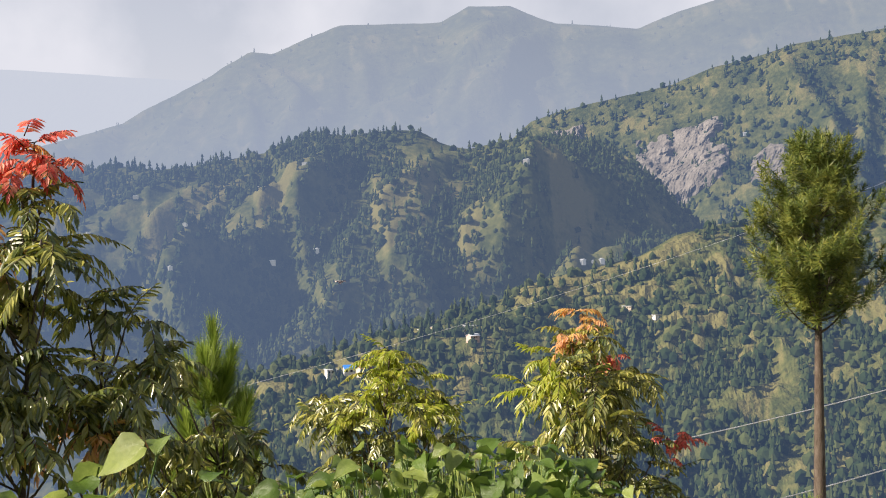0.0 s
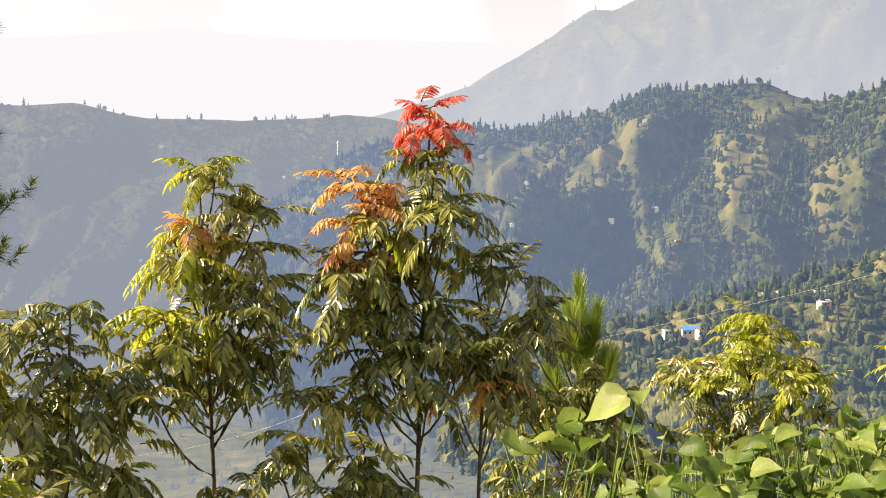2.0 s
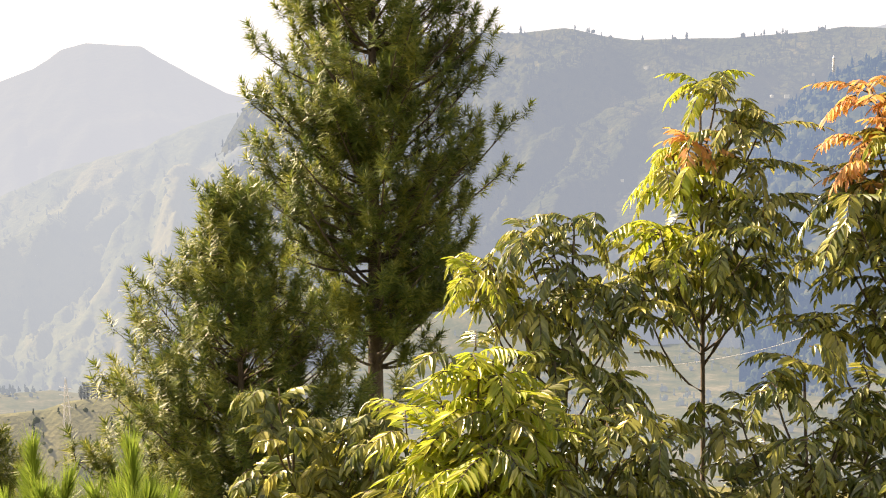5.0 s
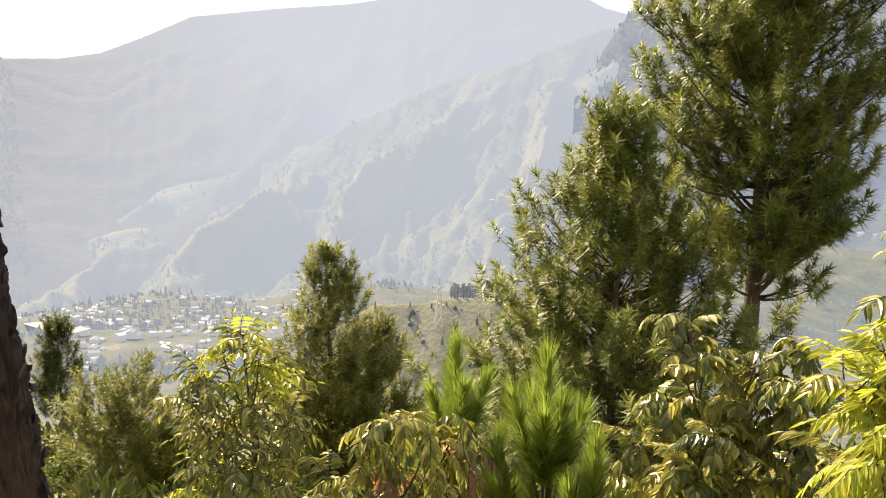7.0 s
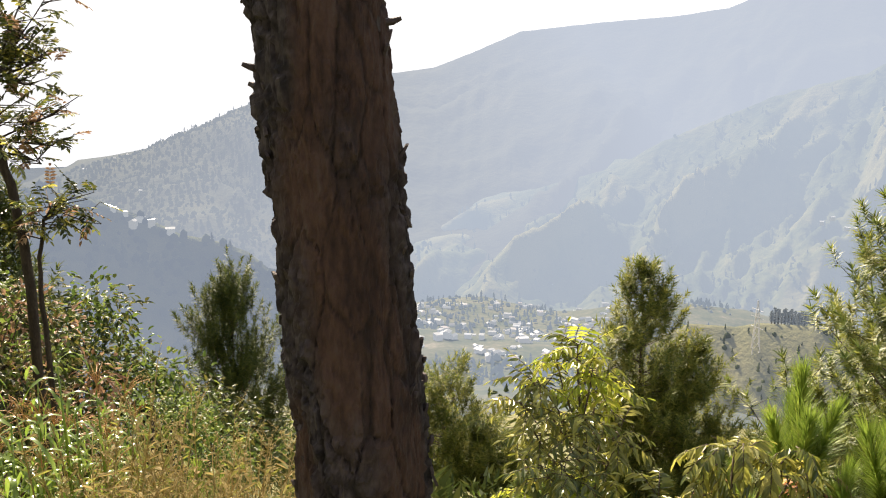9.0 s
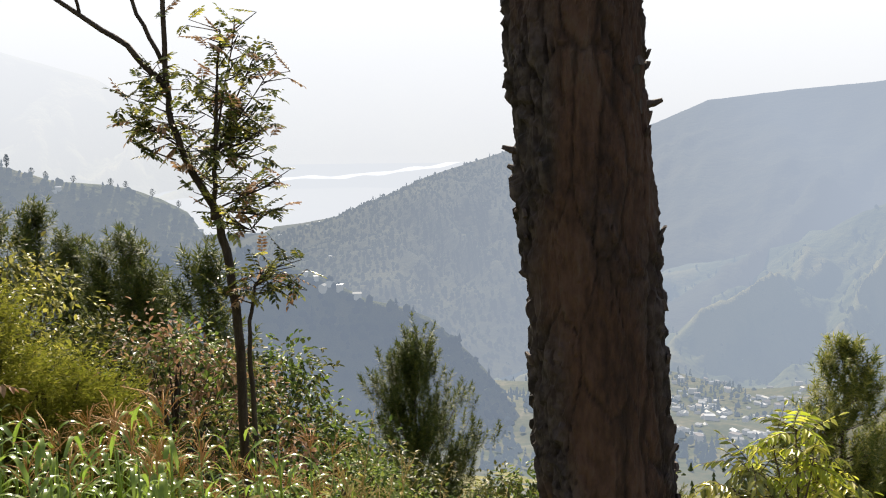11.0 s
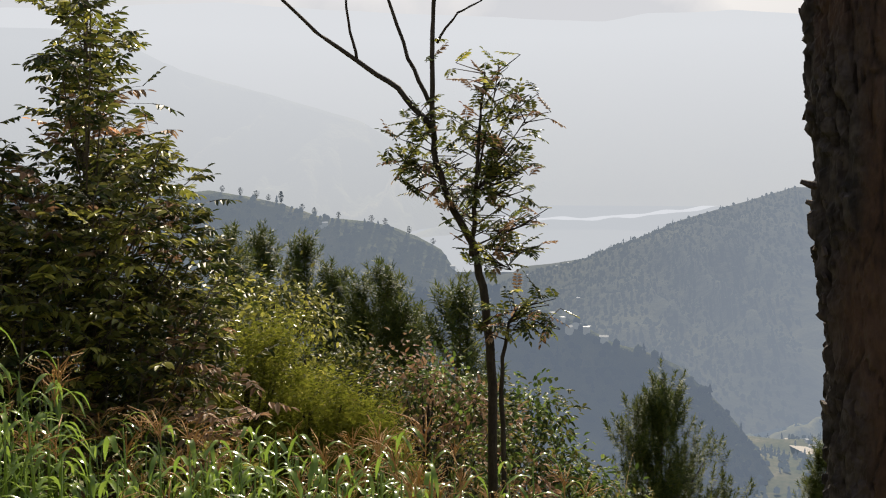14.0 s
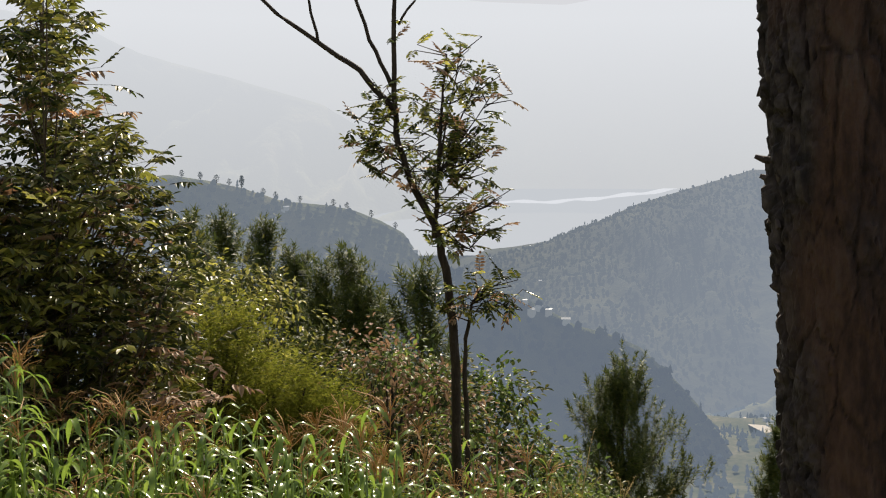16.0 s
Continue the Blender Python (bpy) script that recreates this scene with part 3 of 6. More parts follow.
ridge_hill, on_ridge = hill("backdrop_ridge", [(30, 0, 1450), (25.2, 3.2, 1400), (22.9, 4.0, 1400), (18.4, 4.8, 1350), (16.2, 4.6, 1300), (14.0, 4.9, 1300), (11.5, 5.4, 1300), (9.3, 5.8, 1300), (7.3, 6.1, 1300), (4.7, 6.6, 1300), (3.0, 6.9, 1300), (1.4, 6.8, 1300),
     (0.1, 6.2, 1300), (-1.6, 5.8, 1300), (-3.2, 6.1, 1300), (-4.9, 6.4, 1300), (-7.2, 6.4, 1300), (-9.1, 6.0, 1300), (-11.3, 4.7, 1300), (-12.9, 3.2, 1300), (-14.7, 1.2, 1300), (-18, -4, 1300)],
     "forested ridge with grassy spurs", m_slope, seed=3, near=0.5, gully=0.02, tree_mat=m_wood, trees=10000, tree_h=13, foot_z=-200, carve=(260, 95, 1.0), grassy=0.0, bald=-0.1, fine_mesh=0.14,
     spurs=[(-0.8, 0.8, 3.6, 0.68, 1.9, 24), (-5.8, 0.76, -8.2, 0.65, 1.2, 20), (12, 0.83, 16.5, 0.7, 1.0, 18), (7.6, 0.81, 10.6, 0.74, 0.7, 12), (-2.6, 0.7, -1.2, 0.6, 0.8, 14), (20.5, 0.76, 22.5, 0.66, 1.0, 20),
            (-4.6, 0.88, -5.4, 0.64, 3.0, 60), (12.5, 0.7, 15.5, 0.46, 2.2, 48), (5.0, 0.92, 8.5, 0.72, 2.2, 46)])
# weaker blue emission for the little haze painted on the terraces
m_slope, m_wood = hill_mats("terrace", 0.22, HAZE_BLUE, 0.03)
terrace_hill, on_terrace = hill("backdrop_terraces", [(20, -14, 700), (14.7, -8.9, 700), (11.6, -7.2, 700), (8.7, -6.3, 700), (4.8, -5.3, 700), (2.2, -4.5, 720), (-0.5, -3.9, 740), (-3.8, -2.8, 760), (-5.8, -1.9, 780), (-8.4, -1.4, 800), (-11.3, -0.6, 820), (-13.5, 0.7, 850),
     (-16.0, 1.3, 880), (-18.1, 1.6, 900), (-24.4, 2.8, 900), (-50, 5, 900)],
     "terraced farmland slope with scattered pines", m_slope, seed=4, near=0.5, foot_z=-185, gully=0.04, tree_mat=m_wood, trees=6000, tree_h=11.5, conifer=0.42, steps=6.5, bald=-0.16, carve=(210, 46, -0.5), grassy=0.2,
     spurs=[(-3.4, 0.84, 2.5, 0.4, 0.8, 6), (-17, 0.95, -4.5, 0.93, 0.75, 5), (-6, 0.9, -12, 0.82, 0.45, 3), (-19, 0.72, -24, 0.7, 0.6, 3), (-12, 0.68, -16, 0.64, 0.3, 2), (4, 0.9, 12, 0.86, 0.6, 4)])
rng = random.Random(44)
s = Soup()
for k in range(2600):
    a, u = rng.uniform(-30, -9), rng.uniform(0.12, 0.72)
    if noise.noise(Vector((a * 0.5, u * 9, 2))) + 0.35 > 0.9 * u:
        far_tree(s, on_terrace(a, u) - Vector((0, 0, 1)), rng.uniform(8, 14), rng, 0.75)
tagged(part("wood_below_terraces", s, [m_wood], None), "dark pine wood below the terraced farmland", "trees", kind="stuff")
# dim blue emission paints both the shade and the haze of this side
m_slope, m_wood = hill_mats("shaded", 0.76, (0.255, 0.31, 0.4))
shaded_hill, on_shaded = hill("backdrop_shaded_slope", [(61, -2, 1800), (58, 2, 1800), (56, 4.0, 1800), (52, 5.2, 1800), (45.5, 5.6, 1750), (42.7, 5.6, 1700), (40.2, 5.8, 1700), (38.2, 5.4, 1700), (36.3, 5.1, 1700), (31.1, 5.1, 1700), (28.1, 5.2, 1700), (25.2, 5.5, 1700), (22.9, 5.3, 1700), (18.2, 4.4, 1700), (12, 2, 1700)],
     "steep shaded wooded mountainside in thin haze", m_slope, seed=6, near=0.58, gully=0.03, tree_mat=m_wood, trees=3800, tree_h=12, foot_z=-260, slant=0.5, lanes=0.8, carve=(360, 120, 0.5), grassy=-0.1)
# bright haze painted as emission, stronger farther off
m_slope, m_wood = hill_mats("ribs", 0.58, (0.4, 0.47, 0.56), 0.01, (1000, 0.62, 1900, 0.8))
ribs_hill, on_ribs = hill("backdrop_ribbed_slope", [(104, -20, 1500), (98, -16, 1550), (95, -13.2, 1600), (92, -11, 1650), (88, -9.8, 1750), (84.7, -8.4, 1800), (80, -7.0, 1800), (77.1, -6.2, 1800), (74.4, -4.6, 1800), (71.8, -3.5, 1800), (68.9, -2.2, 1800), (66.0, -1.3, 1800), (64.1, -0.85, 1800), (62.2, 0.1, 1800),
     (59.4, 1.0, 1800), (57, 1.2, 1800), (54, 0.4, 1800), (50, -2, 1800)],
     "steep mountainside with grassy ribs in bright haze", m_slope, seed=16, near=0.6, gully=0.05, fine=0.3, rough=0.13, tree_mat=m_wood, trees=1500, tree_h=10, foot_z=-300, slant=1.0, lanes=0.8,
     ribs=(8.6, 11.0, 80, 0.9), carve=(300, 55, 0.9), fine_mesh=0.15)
# glow rises northward; the southern flank gets less painted haze
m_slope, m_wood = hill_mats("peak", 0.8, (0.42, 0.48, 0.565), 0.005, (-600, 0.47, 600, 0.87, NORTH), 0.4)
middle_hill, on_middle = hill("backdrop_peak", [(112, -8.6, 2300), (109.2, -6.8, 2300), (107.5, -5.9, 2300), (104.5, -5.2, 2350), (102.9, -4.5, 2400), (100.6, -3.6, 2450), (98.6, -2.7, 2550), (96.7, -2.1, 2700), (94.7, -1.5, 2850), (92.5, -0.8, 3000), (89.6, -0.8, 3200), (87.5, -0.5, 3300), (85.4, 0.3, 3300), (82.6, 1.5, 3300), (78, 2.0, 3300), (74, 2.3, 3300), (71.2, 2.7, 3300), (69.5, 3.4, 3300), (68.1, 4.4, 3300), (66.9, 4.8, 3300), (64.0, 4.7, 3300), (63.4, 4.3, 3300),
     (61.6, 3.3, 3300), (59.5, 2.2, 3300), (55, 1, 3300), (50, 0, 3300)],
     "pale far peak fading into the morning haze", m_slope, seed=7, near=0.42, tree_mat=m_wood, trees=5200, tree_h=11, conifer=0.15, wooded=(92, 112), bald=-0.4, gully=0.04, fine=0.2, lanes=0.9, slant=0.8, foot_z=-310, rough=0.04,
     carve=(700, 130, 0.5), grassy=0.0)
# near-white emission grows with height to paint the brighter upper haze
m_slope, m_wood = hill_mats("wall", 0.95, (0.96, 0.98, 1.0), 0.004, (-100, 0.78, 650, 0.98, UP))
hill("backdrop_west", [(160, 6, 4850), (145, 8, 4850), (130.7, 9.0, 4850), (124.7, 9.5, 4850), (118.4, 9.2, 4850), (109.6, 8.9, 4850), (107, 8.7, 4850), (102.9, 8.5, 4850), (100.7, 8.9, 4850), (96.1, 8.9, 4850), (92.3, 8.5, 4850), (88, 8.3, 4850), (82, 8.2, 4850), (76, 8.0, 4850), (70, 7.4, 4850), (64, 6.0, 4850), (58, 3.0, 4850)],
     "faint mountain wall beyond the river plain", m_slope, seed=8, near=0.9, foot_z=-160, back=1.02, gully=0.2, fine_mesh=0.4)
# pale mist painted as emission, stronger up the slope
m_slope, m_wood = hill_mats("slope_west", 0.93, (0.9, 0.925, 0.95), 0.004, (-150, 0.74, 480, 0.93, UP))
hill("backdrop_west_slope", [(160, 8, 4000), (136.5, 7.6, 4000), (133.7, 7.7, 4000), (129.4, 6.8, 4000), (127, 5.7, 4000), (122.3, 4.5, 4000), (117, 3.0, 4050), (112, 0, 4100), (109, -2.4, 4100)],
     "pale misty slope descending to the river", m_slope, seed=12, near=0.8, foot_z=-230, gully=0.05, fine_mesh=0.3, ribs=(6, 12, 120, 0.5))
# flat-topped range; the pale haze bank is put in as emission
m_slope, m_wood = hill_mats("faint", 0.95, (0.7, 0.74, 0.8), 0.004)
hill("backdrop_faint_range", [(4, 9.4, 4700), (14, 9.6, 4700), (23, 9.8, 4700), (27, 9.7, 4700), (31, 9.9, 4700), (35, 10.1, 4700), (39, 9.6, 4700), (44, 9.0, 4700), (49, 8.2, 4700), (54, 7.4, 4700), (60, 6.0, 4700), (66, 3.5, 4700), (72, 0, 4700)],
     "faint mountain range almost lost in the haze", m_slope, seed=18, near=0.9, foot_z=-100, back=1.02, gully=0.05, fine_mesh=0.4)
# grey-blue emission paints haze over the spur
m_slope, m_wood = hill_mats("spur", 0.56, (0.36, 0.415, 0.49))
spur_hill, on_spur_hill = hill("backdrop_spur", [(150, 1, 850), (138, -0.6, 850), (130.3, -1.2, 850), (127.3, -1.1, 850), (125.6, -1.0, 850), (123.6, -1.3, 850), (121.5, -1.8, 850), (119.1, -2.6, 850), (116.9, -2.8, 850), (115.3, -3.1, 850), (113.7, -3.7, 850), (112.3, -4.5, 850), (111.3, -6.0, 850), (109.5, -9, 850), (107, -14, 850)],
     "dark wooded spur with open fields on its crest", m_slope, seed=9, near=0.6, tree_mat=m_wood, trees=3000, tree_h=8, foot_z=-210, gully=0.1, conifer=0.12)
# the lower spur's haze is painted likewise, a little darker
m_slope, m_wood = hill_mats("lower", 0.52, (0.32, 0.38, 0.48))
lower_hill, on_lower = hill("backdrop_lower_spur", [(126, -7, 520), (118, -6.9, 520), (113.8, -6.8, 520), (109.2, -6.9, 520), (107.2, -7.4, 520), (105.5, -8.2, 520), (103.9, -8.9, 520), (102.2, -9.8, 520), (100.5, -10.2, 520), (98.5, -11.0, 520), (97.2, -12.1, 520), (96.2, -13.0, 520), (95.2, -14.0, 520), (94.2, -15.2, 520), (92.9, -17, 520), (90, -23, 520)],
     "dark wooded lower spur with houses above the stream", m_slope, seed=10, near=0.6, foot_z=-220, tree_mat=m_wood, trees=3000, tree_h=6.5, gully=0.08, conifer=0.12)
# small share of emission paints haze on the knoll's bushes and grass
m_slope, m_wood = hill_mats("knoll", 0.1, (0.4, 0.46, 0.54), 0.03)
m_knoll = shade("knoll_grass", [(0.08, 0.085, 0.03), (0.14, 0.135, 0.05), (0.21, 0.19, 0.08)], 0.95, 0.04, 0.4, 0.6, glow=0.2, glow_colour=(0.4, 0.46, 0.54))
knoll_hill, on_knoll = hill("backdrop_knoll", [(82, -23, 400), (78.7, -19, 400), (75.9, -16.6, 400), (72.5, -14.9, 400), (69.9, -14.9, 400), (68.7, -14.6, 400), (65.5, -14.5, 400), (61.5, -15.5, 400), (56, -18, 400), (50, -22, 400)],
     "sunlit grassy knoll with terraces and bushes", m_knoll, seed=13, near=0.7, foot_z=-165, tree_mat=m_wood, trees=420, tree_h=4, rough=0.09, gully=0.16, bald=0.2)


# ---- valley floor, river and cliff ----
def sheet(name, label, mat, az0, az1, r0, r1, z_at, na=90, nr=60, rough=0.0):
    s = Soup()
    aa, rr = np.linspace(az0, az1, na), np.geomspace(r0, r1, nr)
    v = []
    for r in rr:
        for a in aa:
            p = polar(a, r, 0)
            p.z = z_at(a, r) + rough * noise.fractal(p / 60, 0.8, 2.1, 4)
            v.append(p)
    s.add(v, [(i * na + j, i * na + j + 1, (i + 1) * na + j + 1, (i + 1) * na + j) for i in range(nr - 1) for j in range(na - 1)])
    return tagged(part(name, s, [mat], None, smooth=True), label, "ground", kind="structure")


# haze over valley woods and fields is emission in their materials
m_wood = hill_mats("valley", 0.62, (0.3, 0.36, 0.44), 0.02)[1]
m_slope = shade("valley_fields", [(0.02, 0.035, 0.015), (0.045, 0.058, 0.025), (0.085, 0.085, 0.042), (0.17, 0.15, 0.1)], 0.95, 0.035, glow=0.4, glow_colour=(0.28, 0.35, 0.44))
valley = lambda a, r: ground_z(a, r) + min(8.0, (r - 320) * 0.03)
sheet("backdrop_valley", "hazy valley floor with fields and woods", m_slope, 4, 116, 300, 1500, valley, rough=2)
rng = random.Random(77)
s = Soup()
for k in range(5600):
    a, r = (rng.uniform(10, 110), 440 + 900 * rng.random() ** 1.4) if k < 3000 else (rng.uniform(70, 97) if k % 3 else rng.uniform(8, 50), rng.uniform(360, 950))
    p = polar(a, r)
    if noise.noise(p / 130) + 0.5 * noise.noise(p / 40) > -0.1:
        p.z = valley(a, r)
        far_tree(s, p, rng.uniform(3, 8), rng)
tagged(part("wood_in_valley", s, [m_wood], None), "scattered woods on the valley floor", "trees", kind="stuff")

# the plain's haze is almost pure emission
m_plain = shade("river_plain", [(0.2, 0.2, 0.17), (0.3, 0.28, 0.24), (0.36, 0.34, 0.3)], 0.95, 0.003, glow=0.96, glow_colour=(0.74, 0.77, 0.8))
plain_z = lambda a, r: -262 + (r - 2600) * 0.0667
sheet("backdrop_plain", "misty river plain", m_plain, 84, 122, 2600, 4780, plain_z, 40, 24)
# emission stands in for bright sky reflected by the water
m_river = shade("river_water_glow", [(0.5, 0.52, 0.54), (0.6, 0.62, 0.64)], 0.25, 0.01, glow=0.9, glow_colour=(1.0, 1.02, 1.05))
s = Soup()
line = [(112, 3950, 36), (107.5, 3820, 44), (103.2, 3850, 50), (101, 3980, 56), (98.6, 4150, 64), (96.5, 4400, 70), (94.2, 4720, 76)]
tt = np.linspace(94.2, 112, 60)
for a in tt:
    r = float(np.interp(a, [q[0] for q in line[::-1]], [q[1] for q in line[::-1]])) + 25 * math.sin(a * 2.1)
    w = float(np.interp(a, [q[0] for q in line[::-1]], [q[2] for q in line[::-1]])) * (1 + 0.3 * math.sin(a * 3.3))
    s.v += [polar(a, r - w, plain_z(a, r - w) + 3), polar(a, r + w, plain_z(a, r + w) + 3)]
s.f = [(2 * i, 2 * i + 1, 2 * i + 3, 2 * i + 2) for i in range(len(tt) - 1)]
s.k = [0] * len(s.f)
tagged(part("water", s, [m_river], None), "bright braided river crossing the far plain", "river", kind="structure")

# blue haze over the rock is painted in as emission
m_rock = shade("cliff_rock", [(0.1, 0.09, 0.07), (0.2, 0.18, 0.15), (0.3, 0.27, 0.23)], 0.9, 0.03, 0.6, 0.2, glow=0.34, glow_colour=HAZE_BLUE)


def cliff(a0, a1, u0, u1, seed):
    """A bare rock face standing out of the mountainside, jagged at its rim."""
    s = Soup()
    n, m = 46, 40
    for i in range(m):
        for j in range(n):
            fa, fu = j / (n - 1), i / (m - 1)
            p = on_cliff_hill(a0 + (a1 - a0) * fa, u0 + (u1 - u0) * fu)
            rim = min(fa, 1 - fa, fu, 1 - fu) * 5 + 1.5 * noise.noise(p / 42 + Vector((seed, 0, 0))) + 0.8 * noise.noise(p / 14 + Vector((seed, 0, 0)))
            crag = abs(noise.fractal(Vector((p.x / 26, p.y / 26, p.z / 60 + seed)), 0.7, 2.2, 5))
            out = -polar(a0, 1) * (7 + 13 * crag) * min(max(rim, -0.6), 1.0)
            s.v.append(p + out + Vector((0, 0, 4)) * min(max(rim, -1), 1))
    s.f = [(i * n + j, i * n + j + 1, (i + 1) * n + j + 1, (i + 1) * n + j) for i in range(m - 1) for j in range(n - 1)]
    s.k = [0] * len(s.f)
    return tagged(part("cliff", s, [m_rock], None), "bare pale rock face on the wooded mountainside", "cliff", kind="structure")


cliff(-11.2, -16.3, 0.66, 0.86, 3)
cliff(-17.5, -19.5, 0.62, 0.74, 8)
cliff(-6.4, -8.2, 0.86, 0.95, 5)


# ---- the leaning pine trunk beside the path ----
def bark_trunk():
    """A leaning trunk of furrowed bark: long cells with wandering cracks between them, worn in layers, and loose scales on it."""
    base_z = ground_z(90, 2.41)
    top = thing("leaning_pine", (-2.41, 0, base_z), "thick leaning pine trunk with reddish flaking bark", "tree trunk")
    rng = random.Random(4)

    def axis(z):
        s = z + base_z
        return Vector((0.02 * math.sin(s * 1.3), -0.004 - 0.058 * s + 0.01 * math.sin(s * 2.1), z))

    def radius(a, z):
        s = z + base_z
        return (0.131 + 0.05 * math.exp(-max(z, 0) / 0.35)) * (1 - 0.035 * s) * (1 + 0.05 * noise.noise(Vector((math.cos(a) * 1.2, math.sin(a) * 1.2, z * 1.7))) + 0.015 * math.sin(3 * a + z))

    def bark(a, z):
        """Height of the bark over the stem, how weathered it is, and how deep in a fissure."""
        p = Vector((math.cos(a) * 0.15, math.sin(a) * 0.15, z * 0.34))
        for f, w in ((9, 0.03), (26, 0.012), (70, 0.004)):
            p += Vector((noise.noise(p * f), noise.noise(p * f + Vector((7, 0, 0))), 0.6 * noise.noise(p * f + Vector((0, 9, 0))))) * w
        d, c = noise.voronoi(p / 0.075)
        gap = d[1] - d[0]
        q = Vector((p.x, p.y, z * 0.55 + 0.02 * noise.noise(p * 40)))
        d2, c2 = noise.voronoi(q / 0.019 + Vector((3, 3, 3)))
        level, block = noise.cell(c[0] * 3.7), noise.cell(c2[0] * 5.1)
        thick = min(1.0, max(0.1, 0.1 + 0.8 * math.sin(a - 0.25) ** 2 + 0.9 * noise.noise(p * 9 + Vector((0, 0, 5)))))
        wide = 0.05 + 0.1 * max(0, noise.noise(p * 8 + Vector((4, 0, 0))) + 0.15)
        plate = min(1.0, gap / (wide * 2)) ** 0.6
        h = (0.006 + 0.014 * thick) * plate * (0.8 + 0.35 * level) + 0.014 * thick * (0.4 + 0.6 * block) * min(1.0, (d2[1] - d2[0]) / 0.2)
        h += 0.004 * noise.fractal(Vector((p.x * 60, p.y * 60, p.z * 50)), 0.9, 2.1, 4)
        crack = max(0.0, 1 - gap / wide) * 0.85 + 0.5 * thick * max(0.0, 1 - (d2[1] - d2[0]) / 0.08)
        return h, min(1, max(0, (thick - 0.3) * 1.8)), min(1, crack)

    def relief(a, z):
        return bark(a, z)[0]

    def skin(a, z, lift=0.0):
        r = radius(a, z) + lift
        return axis(z) + Vector((math.cos(a) * r, math.sin(a) * r, 0))

    def shell(zs, n, name, label=""):
        s = Soup()
        aa = np.linspace(0, 2 * math.pi, n, endpoint=False)
        grid = [[bark(a, z) for a in aa] for z in zs]
        s.v = [skin(a, z, grid[i][j][0] - 0.012) for i, z in enumerate(zs) for j, a in enumerate(aa)]
        s.f = [(i * n + j, i * n + (j + 1) % n, (i + 1) * n + (j + 1) % n, (i + 1) * n + j) for i in range(len(zs) - 1) for j in range(n)]
        s.k = [0] * len(s.f)
        ob = part(name, s, [BARK], top, label)
        for k, layer in ((1, "weather"), (2, "fissure")):
            ob.data.attributes.new(layer, 'FLOAT', 'POINT').data.foreach_set("value", [g[k] for row in grid for g in row])

    shell(np.arange(-0.5, 0.701, 0.04), 60, "stem_foot")
    shell(np.arange(0.7, 2.95, 0.0085), 180, "bark")
    shell(np.arange(2.94, 7.2, 0.06), 60, "upper_stem")
    # loose scales lying on the bark, lifting at one end
    for k in range(190):
        a, z = rng.choice((1, -1)) * rng.gauss(1.65, 0.3), rng.uniform(0.8, 2.9)
        p = skin(a, z, relief(a, z) - 0.016)
        o = Vector((math.cos(a), math.sin(a), 0))
        t = Vector((-o.y, o.x, 0))
        u = (Vector((0, 0, rng.choice((-1, 1, 1)))) + t * rng.uniform(-.7, .7)).normalized()
        w = o.cross(u)
        ln, wd, th = rng.uniform(0.014, 0.034), rng.uniform(0.007, 0.016), 0.006
        d = (u + o * rng.uniform(0.0, 0.55)).normalized()
        rim = [(-0.5, -0.8), (0.5, -0.9), (0.9, 0.1), (0.6, 0.8), (0.0, 1.0), (-0.8, 0.5)]
        v = [p + w * x * wd * rng.uniform(.7, 1.2) + d * (y + 0.6) * ln * 0.5 for x, y in rim]
        v += [q + o * th for q in v]
        s = Soup()
        s.add(v, [tuple(range(5, -1, -1)), tuple(range(6, 12))] + [(i, (i + 1) % 6, 6 + (i + 1) % 6, 6 + i) for i in range(6)])
        part("bark_scale", s, [BARK_ALL], top)
    # broken twig stubs
    for a, z, ln in ((-1.5, 1.575, 0.032), (-1.52, 1.54, 0.024), (1.55, 1.66, 0.028)):
        s = Soup()
        p = skin(a, z - base_z, -0.01)
        o = Vector((math.cos(a), math.sin(a), 0.12))
        tube(s, [p, p + o * (ln + 0.01) * 0.6, p + o * (ln + 0.01) + Vector((0, 0, 0.004))], [0.009, 0.007, 0.004], 6)
        part("twig_stub", s, [BARK_ALL], top)
    return top


BARK_ALL = shade("bark_far_side", [(0.03, 0.022, 0.019), (0.06, 0.045, 0.04), (0.1, 0.08, 0.07)], 0.85, 11.0, 1.0, 90, objects=True, stretch=(1, 1, 0.3))
bark_trunk()


# ---- feathered-leaf trees and shrubs on the slope ----
# limb ends: az, height, colour (g green, y olive, l lime, o gold, r red, b brown)
pinnate_tree("sumac_tree", 22.5, 5.5, [(20.9, 2.2, 'r'), (19.9, 2.1, 'r'), (21.9, 2.1, 'r'), (21.6, 1.95, 'g'), (20.6, 1.9, 'g'), (25.7, 1.84, 'o'), (23.2, 1.78, 'o'), (25.4, 1.62, 'o'), (24.4, 1.7, 'o'), (23.6, 1.6, 'l'), (25.0, 1.46, 'o'), (24.2, 1.5, 'y'), (22.9, 1.5, 'y'), (20.2, 1.75, 'g'),
    (24, 1.4, 'y'), (21.4, 1.45, 'y'), (26.4, 1.4, 'g'), (22.8, 1.2, 'g'), (20.4, 1.2, 'g'), (25.2, 1.15, 'g'), (19, 1.05, 'g'), (27, 1.15, 'y'), (23.9, 0.95, 'g'), (21.3, 1.0, 'g'), (27.9, 0.75, 'y'), (26, 0.75, 'y')],
    "young sumac with a scarlet top and orange leaves on one side", 11, group="sumac trees", depth=0.3)
